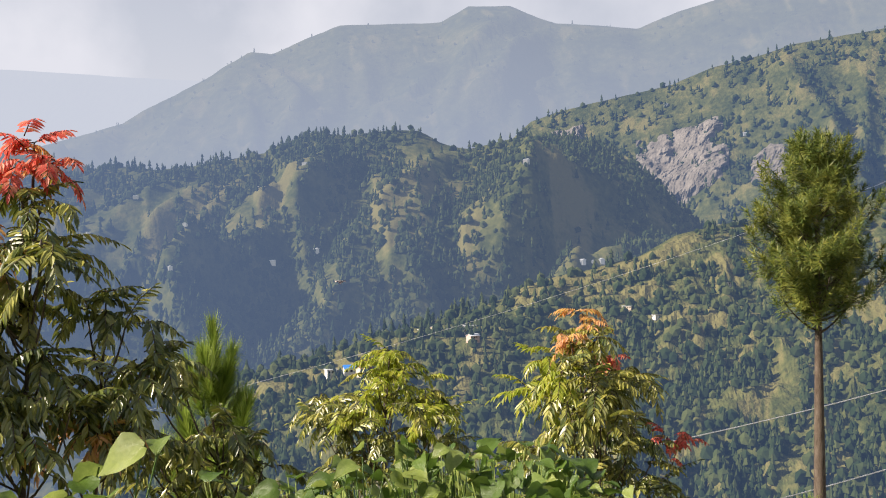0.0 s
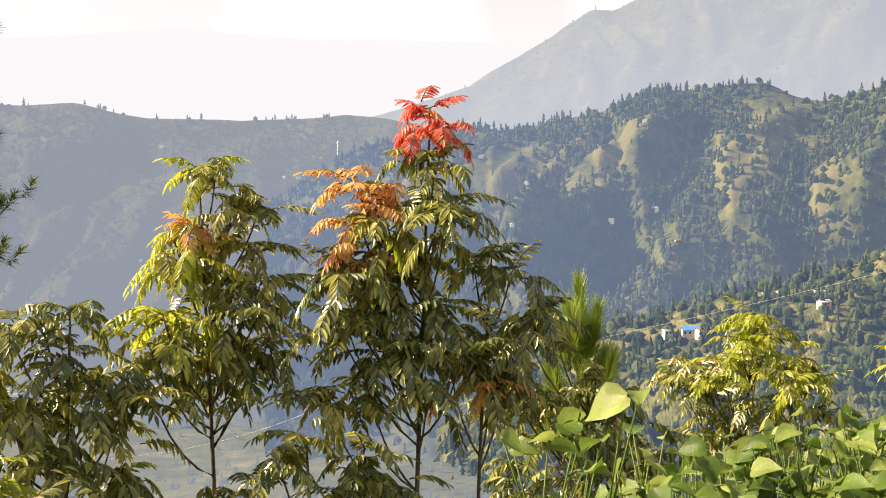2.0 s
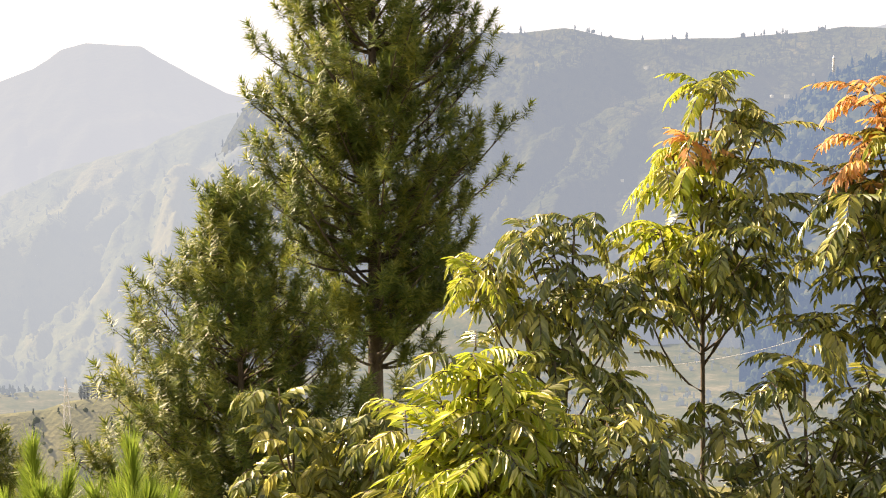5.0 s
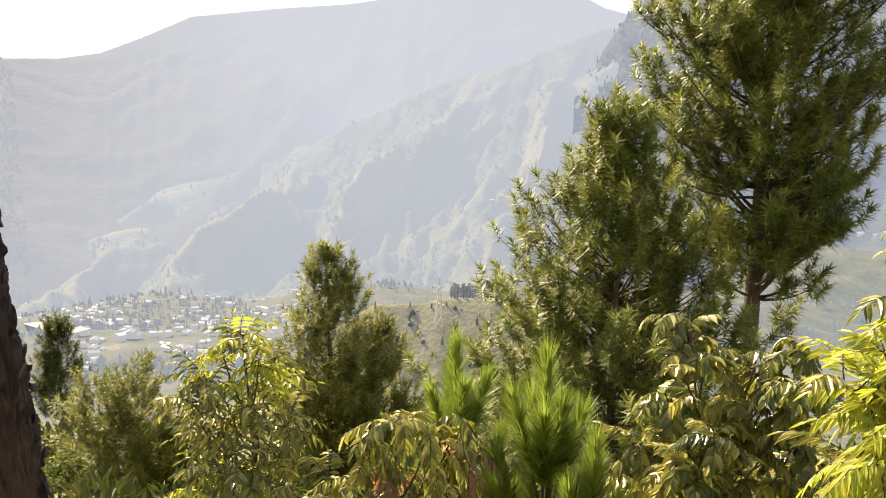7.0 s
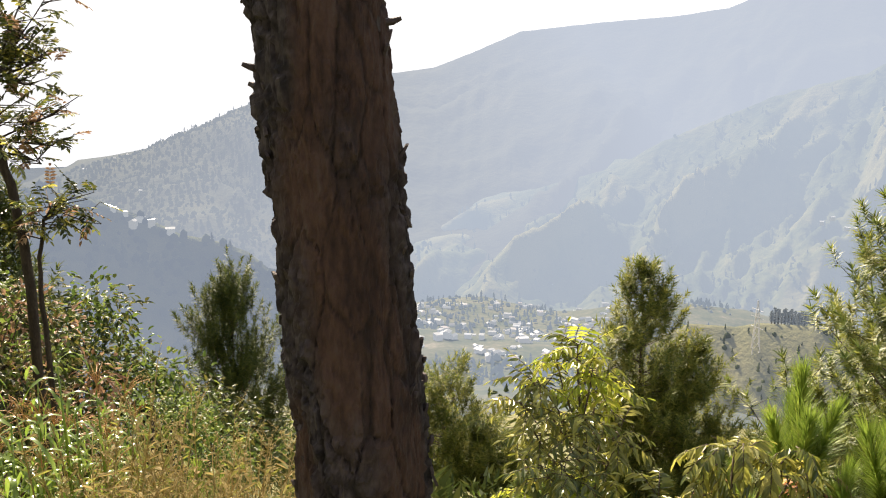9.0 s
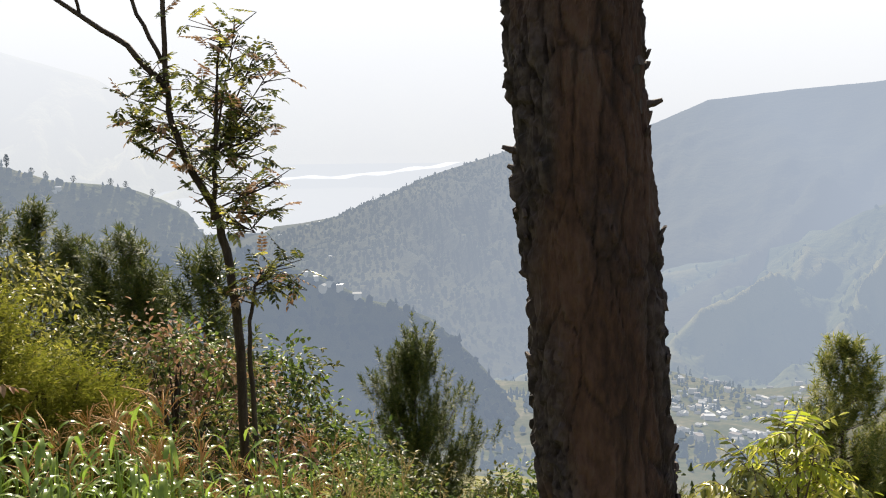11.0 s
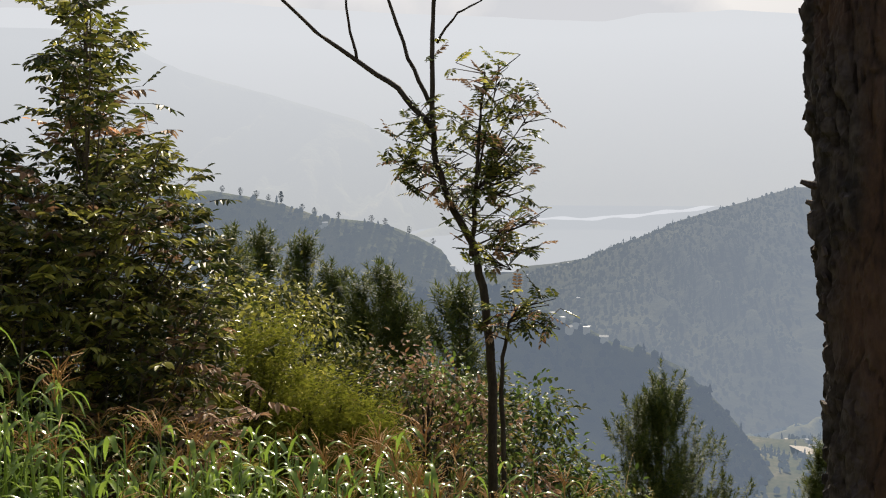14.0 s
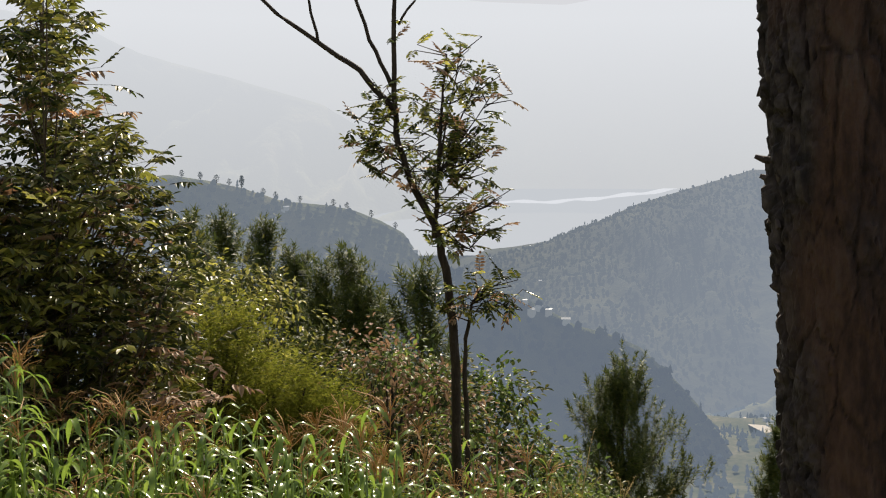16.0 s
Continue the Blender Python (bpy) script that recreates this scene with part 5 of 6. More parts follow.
# ---- broad-leaved trees of the wood, and the feathery bush ----
def leafy_tree(name, az, r, z_top, width, label, seed, mats, leaf=0.12, count=1600, low=0.15, category="tree", group="wood below the maize", feather=False):
    """Clumps of single leaves on spreading limbs."""
    rng = random.Random(seed)
    base = on_ground(az, r)
    h = z_top - base.z
    top = thing(name, base, label, category, group)
    wood, crown = Soup(), Soup()
    stem = bend((0, 0, -0.5), (rng.uniform(-.1, .1) * width, rng.uniform(-.1, .1) * width, h * 0.9), (0.1 * width, 0, 0), 7)
    tube(wood, stem, list(np.linspace(0.022 * h + 0.03, 0.02, 7)), 7)
    clumps = 46 if feather else max(14, int(count / 55))
    for k in range(clumps):
        s = low + (1 - low) * ((k + rng.random()) / clumps)
        a = k * 2.4 + rng.uniform(-.6, .6)
        w = width * math.sin(math.pi * min(0.97, 0.22 + 0.74 * s)) ** 0.7 * rng.uniform(0.45, 1.05)
        c = Vector((math.cos(a) * w, math.sin(a) * w, h * s - rng.uniform(0, 0.06) * h))
        root = stem[min(6, int(max(0, s - 0.2) * 6))]
        tube(wood, bend(root, c, (0, 0, -0.05 * h), 4), [0.03, 0.022, 0.014, 0.006], 4)
        size = width * (rng.uniform(0.14, 0.4) if feather else rng.uniform(0.22, 0.42))
        shade_k = rng.randrange(len(mats))
        for q in range(count // clumps):
            d = Vector((rng.gauss(0, 1), rng.gauss(0, 1), rng.gauss(0.1, 0.8))).normalized()
            p = c + d * size * rng.random() ** 0.45
            if feather:
                t = (d + Vector((0, 0, 0.5))).normalized()
                for b in range(9):
                    q0 = p + t * leaf * (b - 2) * 0.45
                    d2 = (t * 0.5 + Vector((rng.gauss(0, 1), rng.gauss(0, 1), rng.gauss(0, 0.7)))).normalized()
                    side = d2.orthogonal().normalized() * leaf * 0.13
                    crown.add([q0 - side, q0 + side, q0 + d2 * leaf], [(0, 1, 2)], shade_k)
            else:
                t = (d + Vector((rng.uniform(-.6, .6), rng.uniform(-.6, .6), rng.uniform(-.9, .2)))).normalized()
                leaflet(crown, p, t, (d + Vector((0, 0, 0.8))).normalized(), leaf * rng.uniform(.7, 1.2), leaf * 0.5, shade_k)
    part("trunk", wood, [WOOD_DARK], top, smooth=True)
    part("crown", crown, mats, top)
    return top


leafy_tree("feathery_bush", 123.0, 9.5, 0.1, 1.05, "soft feathery yellow-green bush above the maize", 51, [FERNY, FERNY], 0.06, 5000, 0.0, "bush", feather=True)
leafy_tree("feathery_bush", 118.8, 9.6, -0.4, 0.95, "soft feathery olive bush", 52, [FERNY, FERNY], 0.06, 3600, 0.0, "bush", feather=True)
leafy_tree("feathery_bush", 116.8, 9.9, -0.7, 0.75, "low feathery olive bush at the edge of the maize", 50, [FERNY, FERNY], 0.055, 2600, 0.0, "bush", feather=True)
leafy_tree("leafy_tree", 113.2, 15, -1.2, 1.5, "brownish leafy tree at the edge of the wood", 53, [LEAF_WOOD, LEAF_MID, LEAF_BROWN, LEAF_WOOD], 0.12, 3600)
leafy_tree("leafy_tree", 107.6, 25.5, -4.0, 2.4, "dark rounded broad-leaved tree in the wood", 54, [LEAF_WOOD, LEAF_MID], 0.22, 3600)
leafy_tree("leafy_tree", 104.6, 24, -5.6, 2.2, "low rounded broad-leaved tree with light green leaves", 55, [LEAF_WOOD, LEAF_MID], 0.2, 2800)
leafy_tree("leafy_tree", 110.8, 20, -2.6, 1.6, "dark broad-leaved tree behind the slender stem", 56, [LEAF_WOOD, LEAF_BROWN, LEAF_WOOD], 0.17, 3600)
leafy_tree("leafy_tree", 126.0, 14, 0.2, 2.0, "olive broad-leaved tree beside the feathery bush", 57, [LEAF_WOOD, LEAF_OLIVE], 0.12, 3600)
leafy_tree("leafy_tree", 121.5, 22, -0.6, 1.9, "olive broad-leaved tree in the wood", 58, [LEAF_WOOD, LEAF_OLIVE], 0.16, 3400)
leafy_tree("leafy_tree", 117.0, 19, -1.9, 1.7, "dark leafy tree in the wood", 59, [LEAF_WOOD, LEAF_WOOD], 0.15, 3400)
leafy_tree("leafy_tree", 101.5, 33, -9.5, 2.4, "broad-leaved tree with light green leaves below the maize", 60, [LEAF_WOOD, LEAF_MID], 0.25, 2000)
leafy_tree("leafy_tree", 94.0, 38, -12.0, 2.4, "rounded tree on the lower slope", 61, [LEAF_WOOD, LEAF_MID], 0.25, 2000)
leafy_tree("leafy_bush", 103.4, 14, -3.1, 1.3, "light green leafy bush beyond the maize", 62, [LEAF_MID, LEAF_MID], 0.1, 2600, category="bush")
leafy_tree("leafy_bush", 81.5, 30, -13.5, 2.0, "grey-green bush on the slope", 63, [LEAF, LEAF_MID], 0.2, 1500, category="bush")


# ---- maize ----
def maize_meshes(seed, h):
    rng = random.Random(seed)
    stalk = Soup()
    tube(stalk, bend((0, 0, -0.15), (rng.uniform(-.06, .06), rng.uniform(-.06, .06), h * 0.86), (0.02, 0, 0), 6), [0.012, 0.011, 0.01, 0.008, 0.006, 0.003], 6)
    blades = []
    for k in range(13):
        b = Soup()
        z = h * (0.3 + 0.048 * k)
        a = k * math.pi + rng.uniform(-.7, .7)
        o = Vector((math.cos(a), math.sin(a), 0))
        t = Vector((-o.y, o.x, 0))
        ln, w = rng.uniform(0.2, 0.36) * (1 - 0.02 * k), rng.uniform(0.011, 0.018)
        v, rise = [], rng.uniform(0.5, 1.2)
        for i in range(8):
            s = i / 7
            p = Vector((0, 0, z)) + o * ln * s * (1 - 0.25 * s) + Vector((0, 0, ln * (rise * s - (rise + 0.35) * s * s)))
            ww = w * (0.5 + 1.2 * s) * (1 - s) ** 0.6 * (1 if i < 7 else 0.05)
            e = Vector((0, 0, 0.35 * ww))
            v += [p - t * ww + e, p, p + t * ww + e + o * 0.01 * math.sin(9 * s)]
        b.add(v, [(3 * i + j, 3 * i + j + 1, 3 * i + j + 4, 3 * i + j + 3) for i in range(7) for j in range(2)])
        blades.append(b.mesh("leaf", [LEAF_CORN], True))
    tas = Soup()
    for k in range(8):
        d = aim(rng, rng.uniform(0.7, 2.2)) if k else Vector((0, 0, 1))
        p0 = Vector((0, 0, h * 0.85 + 0.012 * k))
        ln = rng.uniform(0.1, 0.19)
        pts = [p0, p0 + d * ln * 0.6, p0 + d * ln + Vector((d.x, d.y, -0.5)) * 0.05]
        tube(tas, pts, [0.002, 0.0028, 0.0012], 3)
        for q in range(7):
            b0 = pts[0].lerp(pts[2], 0.35 + 0.09 * q)
            leaflet(tas, b0, (d + Vector((rng.uniform(-.6, .6), rng.uniform(-.6, .6), -0.3))).normalized(), Vector((0, 0, 1)), 0.012, 0.005)
    return stalk.mesh("stalk", [LEAF_CORN], True), blades, tas.mesh("tassel", [TASSEL])


KINDS = [maize_meshes(60 + k, h) for k, h in enumerate((1.55, 1.7, 1.4, 1.6))]
rng = random.Random(31)
spots = []
for row in range(10):
    for k in range(20):
        az = 99 + 2.0 * k + rng.uniform(-.7, .7) + (row % 2) * 1.0
        r = 4.45 + 0.28 * row + rng.uniform(-.12, .12)
        if az < 104 or az < 108 and r < 5.0:
            continue
        spots.append((az, r))
for az, r in spots:
    stalk, blades, tas = rng.choice(KINDS)
    top = thing("maize_plant", on_ground(az, r), "green maize plant with arching leaves and a dry tassel", "maize", "maize in the field", rng.uniform(0, 360))
    sc = rng.uniform(0.85, 1.08) if az < 112 else rng.uniform(0.95, 1.14)
    top.scale = (sc, sc, sc)
    part("stalk", stalk, [], top)
    for b in blades:
        part("leaf", b, [], top)
    if rng.random() < (0.7 if az < 118 else 0.45):
        part("tassel", tas, [], top, "dry brown tassel")


# ---- bean vines at the terrace edge ----
def bean_leaf(seed):
    """A broad heart-shaped blade, cupped, with a drawn-out tip; it points along +y."""
    rng = random.Random(seed)
    s = Soup()
    ys = (0, 0.1, 0.32, 0.62, 1.0)
    ws = (0.1, 0.38, 0.5, 0.36, 0.0)
    v = []
    for y, w in zip(ys, ws):
        for j in (-1, -0.5, 0, 0.5, 1):
            x = w * j * 0.95
            v.append(Vector((x, y - 0.1 * abs(j) * (1 - y), 0.3 * abs(x) + 0.12 * x * x - 0.26 * y * y + 0.05 * math.sin(6 * y + 3 * j + seed))))
    s.add(v, [(5 * i + j, 5 * i + j + 1, 5 * i + j + 6, 5 * i + j + 5) for i in range(4) for j in range(4)])
    return s.mesh("leaf", [LEAF_BEAN], True)


BEAN = [bean_leaf(k) for k in range(4)]


def bean_vine(az, r, z, seed, n, wide=0.3, size=0.065):
    """A trailing vine: leaf stalks in threes from a tangle of stems, the leaves forming a loose canopy."""
    rng = random.Random(seed)
    base = on_ground(az, r)
    top = thing("bean_vine", base, "bean vine with broad bright green leaves at the terrace edge", "vine", "bean vines")
    stems = Soup()
    h = z - base.z
    for k in range(n):
        a, q = rng.uniform(0, 2 * math.pi), rng.random() ** 0.6
        p = Vector((math.cos(a) * wide * q, math.sin(a) * wide * q, h - 0.42 * rng.random() ** 1.4 - 0.1 * q * q))
        node = p * 0.9 + Vector((0, 0, -0.02))
        tube(stems, bend((0, 0, -0.1) if k % 4 == 0 else node - Vector((rng.uniform(-.1, .1), rng.uniform(-.1, .1), 0.2)), node, (0.03, 0.02, 0), 4), [0.005, 0.004, 0.003, 0.003], 4)
        for t in range(3):
            e = p + Vector((rng.uniform(-.05, .05), rng.uniform(-.05, .05), rng.uniform(-.04, .04)))
            tube(stems, [node, e], [0.002, 0.0015], 3)
            ob = part("leaf", BEAN[rng.randrange(4)], [], top)
            sz = size * rng.uniform(0.6, 1.3)
            ob.matrix_basis = pose(*e, rng.uniform(-60, 40), rng.uniform(-50, 50), rng.uniform(0, 360)) @ Matrix.Diagonal((sz, sz, sz, 1))
    part("stem", stems, [LEAF_BEAN], top, smooth=True)
    return top


bean_vine(14.0, 1.8, 1.37, 71, 5, 0.08, 0.056)
bean_vine(16.8, 1.85, 1.4, 80, 4, 0.06, 0.046)
for k, (az, r, z, n) in enumerate(((7, 2.45, 1.14, 34), (2, 2.4, 1.24, 40), (-3, 2.45, 1.22, 36), (-7.5, 2.5, 1.08, 24), (5, 2.05, 1.18, 34), (-0.5, 2.0, 1.2, 34), (-5, 2.1, 1.12, 24),
                                   (11, 2.2, 1.13, 28), (14.5, 2.25, 1.1, 24), (18, 2.3, 1.02, 12), (9, 2.6, 1.15, 26), (4, 2.9, 1.06, 30), (-1.5, 2.9, 1.14, 30))):
    bean_vine(az, r, z - 0.03, 72 + k, int(n * 2.4), 0.29, 0.048)


# ---- houses, far off ----
def seat(place, az, el):
    """Where the line of sight at az and el from the terrace meets a hillside."""
    last = place(az, 0.02)
    for u in np.linspace(0.03, 0.99, 90):
        p = place(az, float(u))
        if math.degrees(math.atan2(p.z - EYE_Z, math.hypot(p.x, p.y))) >= el:
            return p
        last = p
    return last


def seat_valley(az, el):
    r = 300.0
    while r < 2600 and math.degrees(math.atan2(valley(az, r) - EYE_Z, r)) < el:
        r += 6
    return polar(az, r, valley(az, r))


PLASTER = [shade("plaster_" + n, [c, tuple(min(1, v * 1.15) for v in c)], 0.85, 0.5) for n, c in (("white", (0.5, 0.5, 0.48)), ("pink", (0.5, 0.38, 0.34)), ("cream", (0.58, 0.5, 0.4)))]
ROOFS = [shade("roof_" + n, [c, tuple(min(1, v * 1.2) for v in c)], 0.5, 0.8) for n, c in (("tin", (0.6, 0.62, 0.65)), ("blue", (0.05, 0.2, 0.55)), ("red", (0.33, 0.17, 0.14)), ("grey", (0.35, 0.34, 0.33)))]
PANE = shade("window_dark", [(0.03, 0.035, 0.04), (0.05, 0.055, 0.06)], 0.15, 2.0)


def box(soup, x0, x1, y0, y1, z0, z1):
    soup.add([Vector(p) for p in ((x0, y0, z0), (x1, y0, z0), (x1, y1, z0), (x0, y1, z0), (x0, y0, z1), (x1, y0, z1), (x1, y1, z1), (x0, y1, z1))],
             [(0, 3, 2, 1), (4, 5, 6, 7), (0, 1, 5, 4), (1, 2, 6, 5), (2, 3, 7, 6), (3, 0, 4, 7)])


def house_kind(w, d, floors, gable):
    walls, roof, pane = Soup(), Soup(), Soup()
    h = 3.1 * floors
    box(walls, -w / 2, w / 2, -d / 2, d / 2, -3, h)
    if gable:
        walls.add([Vector((-w / 2, -d / 2, h)), Vector((-w / 2, d / 2, h)), Vector((-w / 2, 0, h + 1.5)), Vector((w / 2, -d / 2, h)), Vector((w / 2, d / 2, h)), Vector((w / 2, 0, h + 1.5))], [(0, 2, 1), (3, 4, 5)])
        for sg in (1, -1):
            roof.add([Vector((x, y, z)) for dz in (0, 0.15) for x, y, z in ((-w / 2 - .5, 0, h + 1.52 + dz), (w / 2 + .5, 0, h + 1.52 + dz), (w / 2 + .5, sg * (d / 2 + .6), h - 0.28 + dz), (-w / 2 - .5, sg * (d / 2 + .6), h - 0.28 + dz))],
                     [(0, 1, 2, 3), (7, 6, 5, 4), (0, 4, 5, 1), (1, 5, 6, 2), (2, 6, 7, 3), (3, 7, 4, 0)])
    else:
        box(roof, -w / 2 - .4, w / 2 + .4, -d / 2 - .4, d / 2 + .4, h + 0.004, h + 0.3)
    box(pane, -0.6, 0.6, -0.04, 0.04, -0.65, 0.65)
    spots = [(x, sg * (d / 2 + 0.02), 1.5 + 3.1 * f) for f in range(floors) for x in np.arange(-w / 2 + 1.4, w / 2 - 1, 2.6) for sg in (1, -1)]
    return walls, roof, pane.mesh("window", [PANE]), spots


# copies of walls and roofs for far houses, haze painted in as emission
HAZE_GLOW_WALLS = [shade("haze_glow_plaster_" + n, [c, tuple(v * 1.15 for v in c)], 0.85, 0.5, glow=0.66, glow_colour=(0.38, 0.43, 0.48)) for n, c in (("white", (0.34, 0.34, 0.33)), ("pink", (0.24, 0.19, 0.17)), ("cream", (0.26, 0.23, 0.2)))]
HAZE_GLOW_ROOFS = [shade("haze_glow_roof_" + n, [c, tuple(v * 1.2 for v in c)], 0.5, 0.8, glow=0.66, glow_colour=(0.38, 0.43, 0.48)) for n, c in (("tin", (0.6, 0.62, 0.65)), ("blue", (0.05, 0.2, 0.55)), ("red", (0.2, 0.15, 0.13)), ("grey", (0.22, 0.22, 0.22)))]
HOUSES = []
for w, d, floors, gable in ((9, 6, 1, True), (11, 7, 2, False), (7, 5, 1, False), (13, 6, 1, True), (10, 7, 2, True)):
    walls, roof, pane, spots = house_kind(w, d, floors, gable)
    HOUSES.append(([walls.mesh("wall", [m]) for m in PLASTER + HAZE_GLOW_WALLS], [roof.mesh("roof", [m]) for m in ROOFS + HAZE_GLOW_ROOFS], pane, spots))


def house(p, kind, plaster, roof, turn, label, scale=1.0, windows=True, group="hillside houses"):
    top = thing("house", p, label, "house", group, turn)
    top.scale = (scale, scale, scale)
    walls, roofs, pane, spots = HOUSES[kind]
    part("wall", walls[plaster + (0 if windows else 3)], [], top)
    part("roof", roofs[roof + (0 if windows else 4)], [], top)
    if windows:
        for q in spots:
            part("window", pane, [], top).location = q


rng = random.Random(91)
SIDES = [(on_ridge, [(17.4, 2.9), (21, 0.1), (15.6, -1.1), (19.9, 0.9), (10.5, 3.7), (8, 5), (-4.9, 5), (-10.2, 4), (-8.1, -1), (-8.7, -0.9), (-9.2, -1), (7.4, -0.5), (9.9, -0.8), (14.7, 1.3)]),
         (on_terrace, [(1.4, -4.8), (0.6, -4.9), (-12.2, -4.1), (-10.6, -3.7), (-16.2, -2.3)]),
         (on_cliff_hill, [(-17.2, 6.1), (-12.9, 7.9)]),
         (on_shaded, [(28.8, 1.8), (28, 1.8), (26.7, 2.7), (36.8, -3), (35.6, 3.5)]),
         (on_ribs, [(65.6, -9.1), (65.1, -9.1), (64.3, -9.2), (63.9, -9.5), (87.3, -9.5), (91.2, -10.9), (90.4, -10.8), (89.8, -11), (92, -11), (75.8, -11.5), (63.8, -10.9)]),
         (on_lower, [(105.8, -8.3), (105.2, -8.5), (104.4, -8.8), (103.8, -9), (104.8, -9.3), (102.8, -9.4)]),
         (on_spur_hill, [(119.1, -3.2), (111.7, -5.5), (119.3, -3.3)]),
         (on_middle, [(104.3, -7.5), (106.6, -5.3), (105.6, -5.2), (104.9, -5.2), (107.2, -6)])]
for place, spots in SIDES:
    for az, el in spots:
        far = place in (on_ribs, on_middle, on_lower, on_spur_hill, on_shaded, on_ridge, on_cliff_hill)
        house(seat(place, az, el), rng.randrange(5), rng.choice((0, 0, 2)), rng.choice((0, 0, 3)), rng.uniform(0, 360), "small whitewashed hillside house with a tin roof", 0.6 if not far else 0.45 if place in (on_lower, on_spur_hill) else 0.6, not far)
house(seat(on_ridge, 6.0, -2.2), 1, 1, 3, 20, "pink two-storey house on a spur", 0.8)
house(seat(on_terrace, -1.5, -4.9), 1, 0, 0, 10, "white two-storey house among terraces", 0.75)
house(seat(on_terrace, -1.7, -5.4), 4, 1, 0, 35, "pink house with a tin roof among terraces", 0.75)
house(seat(on_terrace, 5.4, -7.1), 0, 0, 1, 15, "low white house with a bright blue roof", 1.15)
house(seat(on_terrace, 6.6, -7.3), 2, 0, 0, 30, "small white house beside the blue-roofed one")
house(seat(on_terrace, 4.7, -7.3), 0, 2, 2, 40, "cream house with a red roof")
for az, el in ((103.3, -14.7), (103, -15.1), (103.7, -15.2), (93.5, -11.9), (92.9, -11.7), (92.4, -11.9), (91.8, -11.7), (91.4, -11.9), (93.1, -13.3), (93.7, -13.2)):
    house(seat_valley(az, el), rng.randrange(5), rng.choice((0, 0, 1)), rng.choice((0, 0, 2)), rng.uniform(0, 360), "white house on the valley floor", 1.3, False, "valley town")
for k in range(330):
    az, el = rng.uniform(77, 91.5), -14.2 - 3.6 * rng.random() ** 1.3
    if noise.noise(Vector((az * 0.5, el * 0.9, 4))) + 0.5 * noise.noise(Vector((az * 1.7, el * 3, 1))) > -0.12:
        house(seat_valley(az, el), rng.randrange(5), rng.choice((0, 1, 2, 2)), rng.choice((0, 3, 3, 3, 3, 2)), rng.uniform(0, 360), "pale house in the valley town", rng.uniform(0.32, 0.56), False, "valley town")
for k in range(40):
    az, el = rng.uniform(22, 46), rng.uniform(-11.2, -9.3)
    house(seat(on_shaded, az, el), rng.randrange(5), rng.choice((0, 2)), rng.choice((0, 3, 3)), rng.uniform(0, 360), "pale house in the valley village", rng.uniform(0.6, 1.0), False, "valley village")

p = seat(on_shaded, 25.7, 3.0)
tower = thing("tower", p, "slender white tower on the wooded ridge", "tower")
s = Soup()
tube(s, [Vector((0, 0, -3)), Vector((0, 0, 14)), Vector((0, 0, 20))], [2.0, 1.7, 1.5], 10)
part("shaft", s, [PLASTER[0]], tower)
s = Soup()
tube(s, [Vector((0, 0, 20)), Vector((0, 0, 21.5)), Vector((0, 0, 25))], [2.3, 2.0, 0.2], 10)
part("cap", s, [ROOFS[0]], tower)

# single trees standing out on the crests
# these leaves carry some emission as painted haze
CREST = shade("crest_leaves", [(0.015, 0.025, 0.01), (0.04, 0.05, 0.018), (0.07, 0.075, 0.03)], 0.8, 0.5, islands=True, glow=0.28, glow_colour=(0.3, 0.36, 0.44))


def crest_tree(place, az, u, h, slim, label, group, seed):
    rng = random.Random(seed)
    top = thing("tree", place(az, u), label, "tree", group)
    w, c = Soup(), Soup()
    tube(w, [Vector((0, 0, -1)), Vector((rng.uniform(-.3, .3), 0, h * 0.5)), Vector((0, 0, h * 0.8))], [h * 0.03, h * 0.022, h * 0.01], 5)
    for k in range(260):
        s = rng.random()
        d = Vector((rng.gauss(0, 1), rng.gauss(0, 1), rng.gauss(0, 1))).normalized()
        p = Vector((0, 0, h * (0.12 + 0.8 * s))) + Vector((d.x, d.y, d.z * 0.6)) * h * slim * math.sin(math.pi * (0.12 + 0.8 * s)) * rng.uniform(.6, 1.1)
        t = aim(rng, rng.uniform(-.4, .8)) * h * 0.09
        q = t.orthogonal().normalized() * h * 0.035
        c.add([p - q, p + q, p + t], [(0, 1, 2)])
    part("trunk", w, [WOOD_DARK], top)
    part("crown", c, [CREST], top)


for k, (az, h, slim) in enumerate(((121.6, 11, 0.2), (124.9, 6, 0.4), (123.9, 7, 0.35), (123.0, 7, 0.42), (122.3, 6, 0.4), (120.4, 6, 0.42), (119.7, 6.5, 0.4), (118.3, 6, 0.4), (116.4, 6.5, 0.42), (115.6, 6, 0.4), (114.2, 6.5, 0.4), (112.8, 6, 0.42))):
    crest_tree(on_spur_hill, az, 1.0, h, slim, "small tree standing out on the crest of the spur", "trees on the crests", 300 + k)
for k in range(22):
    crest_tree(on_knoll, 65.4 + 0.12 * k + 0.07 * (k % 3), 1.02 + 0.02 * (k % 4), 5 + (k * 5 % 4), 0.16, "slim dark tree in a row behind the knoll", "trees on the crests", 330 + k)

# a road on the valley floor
# road colour plus emission that paints the valley haze over it
m_road = shade("dust_road", [(0.3, 0.27, 0.23), (0.4, 0.36, 0.31)], 0.95, 0.05, glow=0.3, glow_colour=(0.5, 0.56, 0.62))
s = Soup()
line = [seat_valley(a, e) + Vector((0, 0, 3.5)) for a, e in ((97, -13.1), (95.9, -13.2), (94.6, -13.3), (93.4, -13.8), (92.6, -14.5), (91.9, -15.2), (91, -15.6), (89.5, -16))]
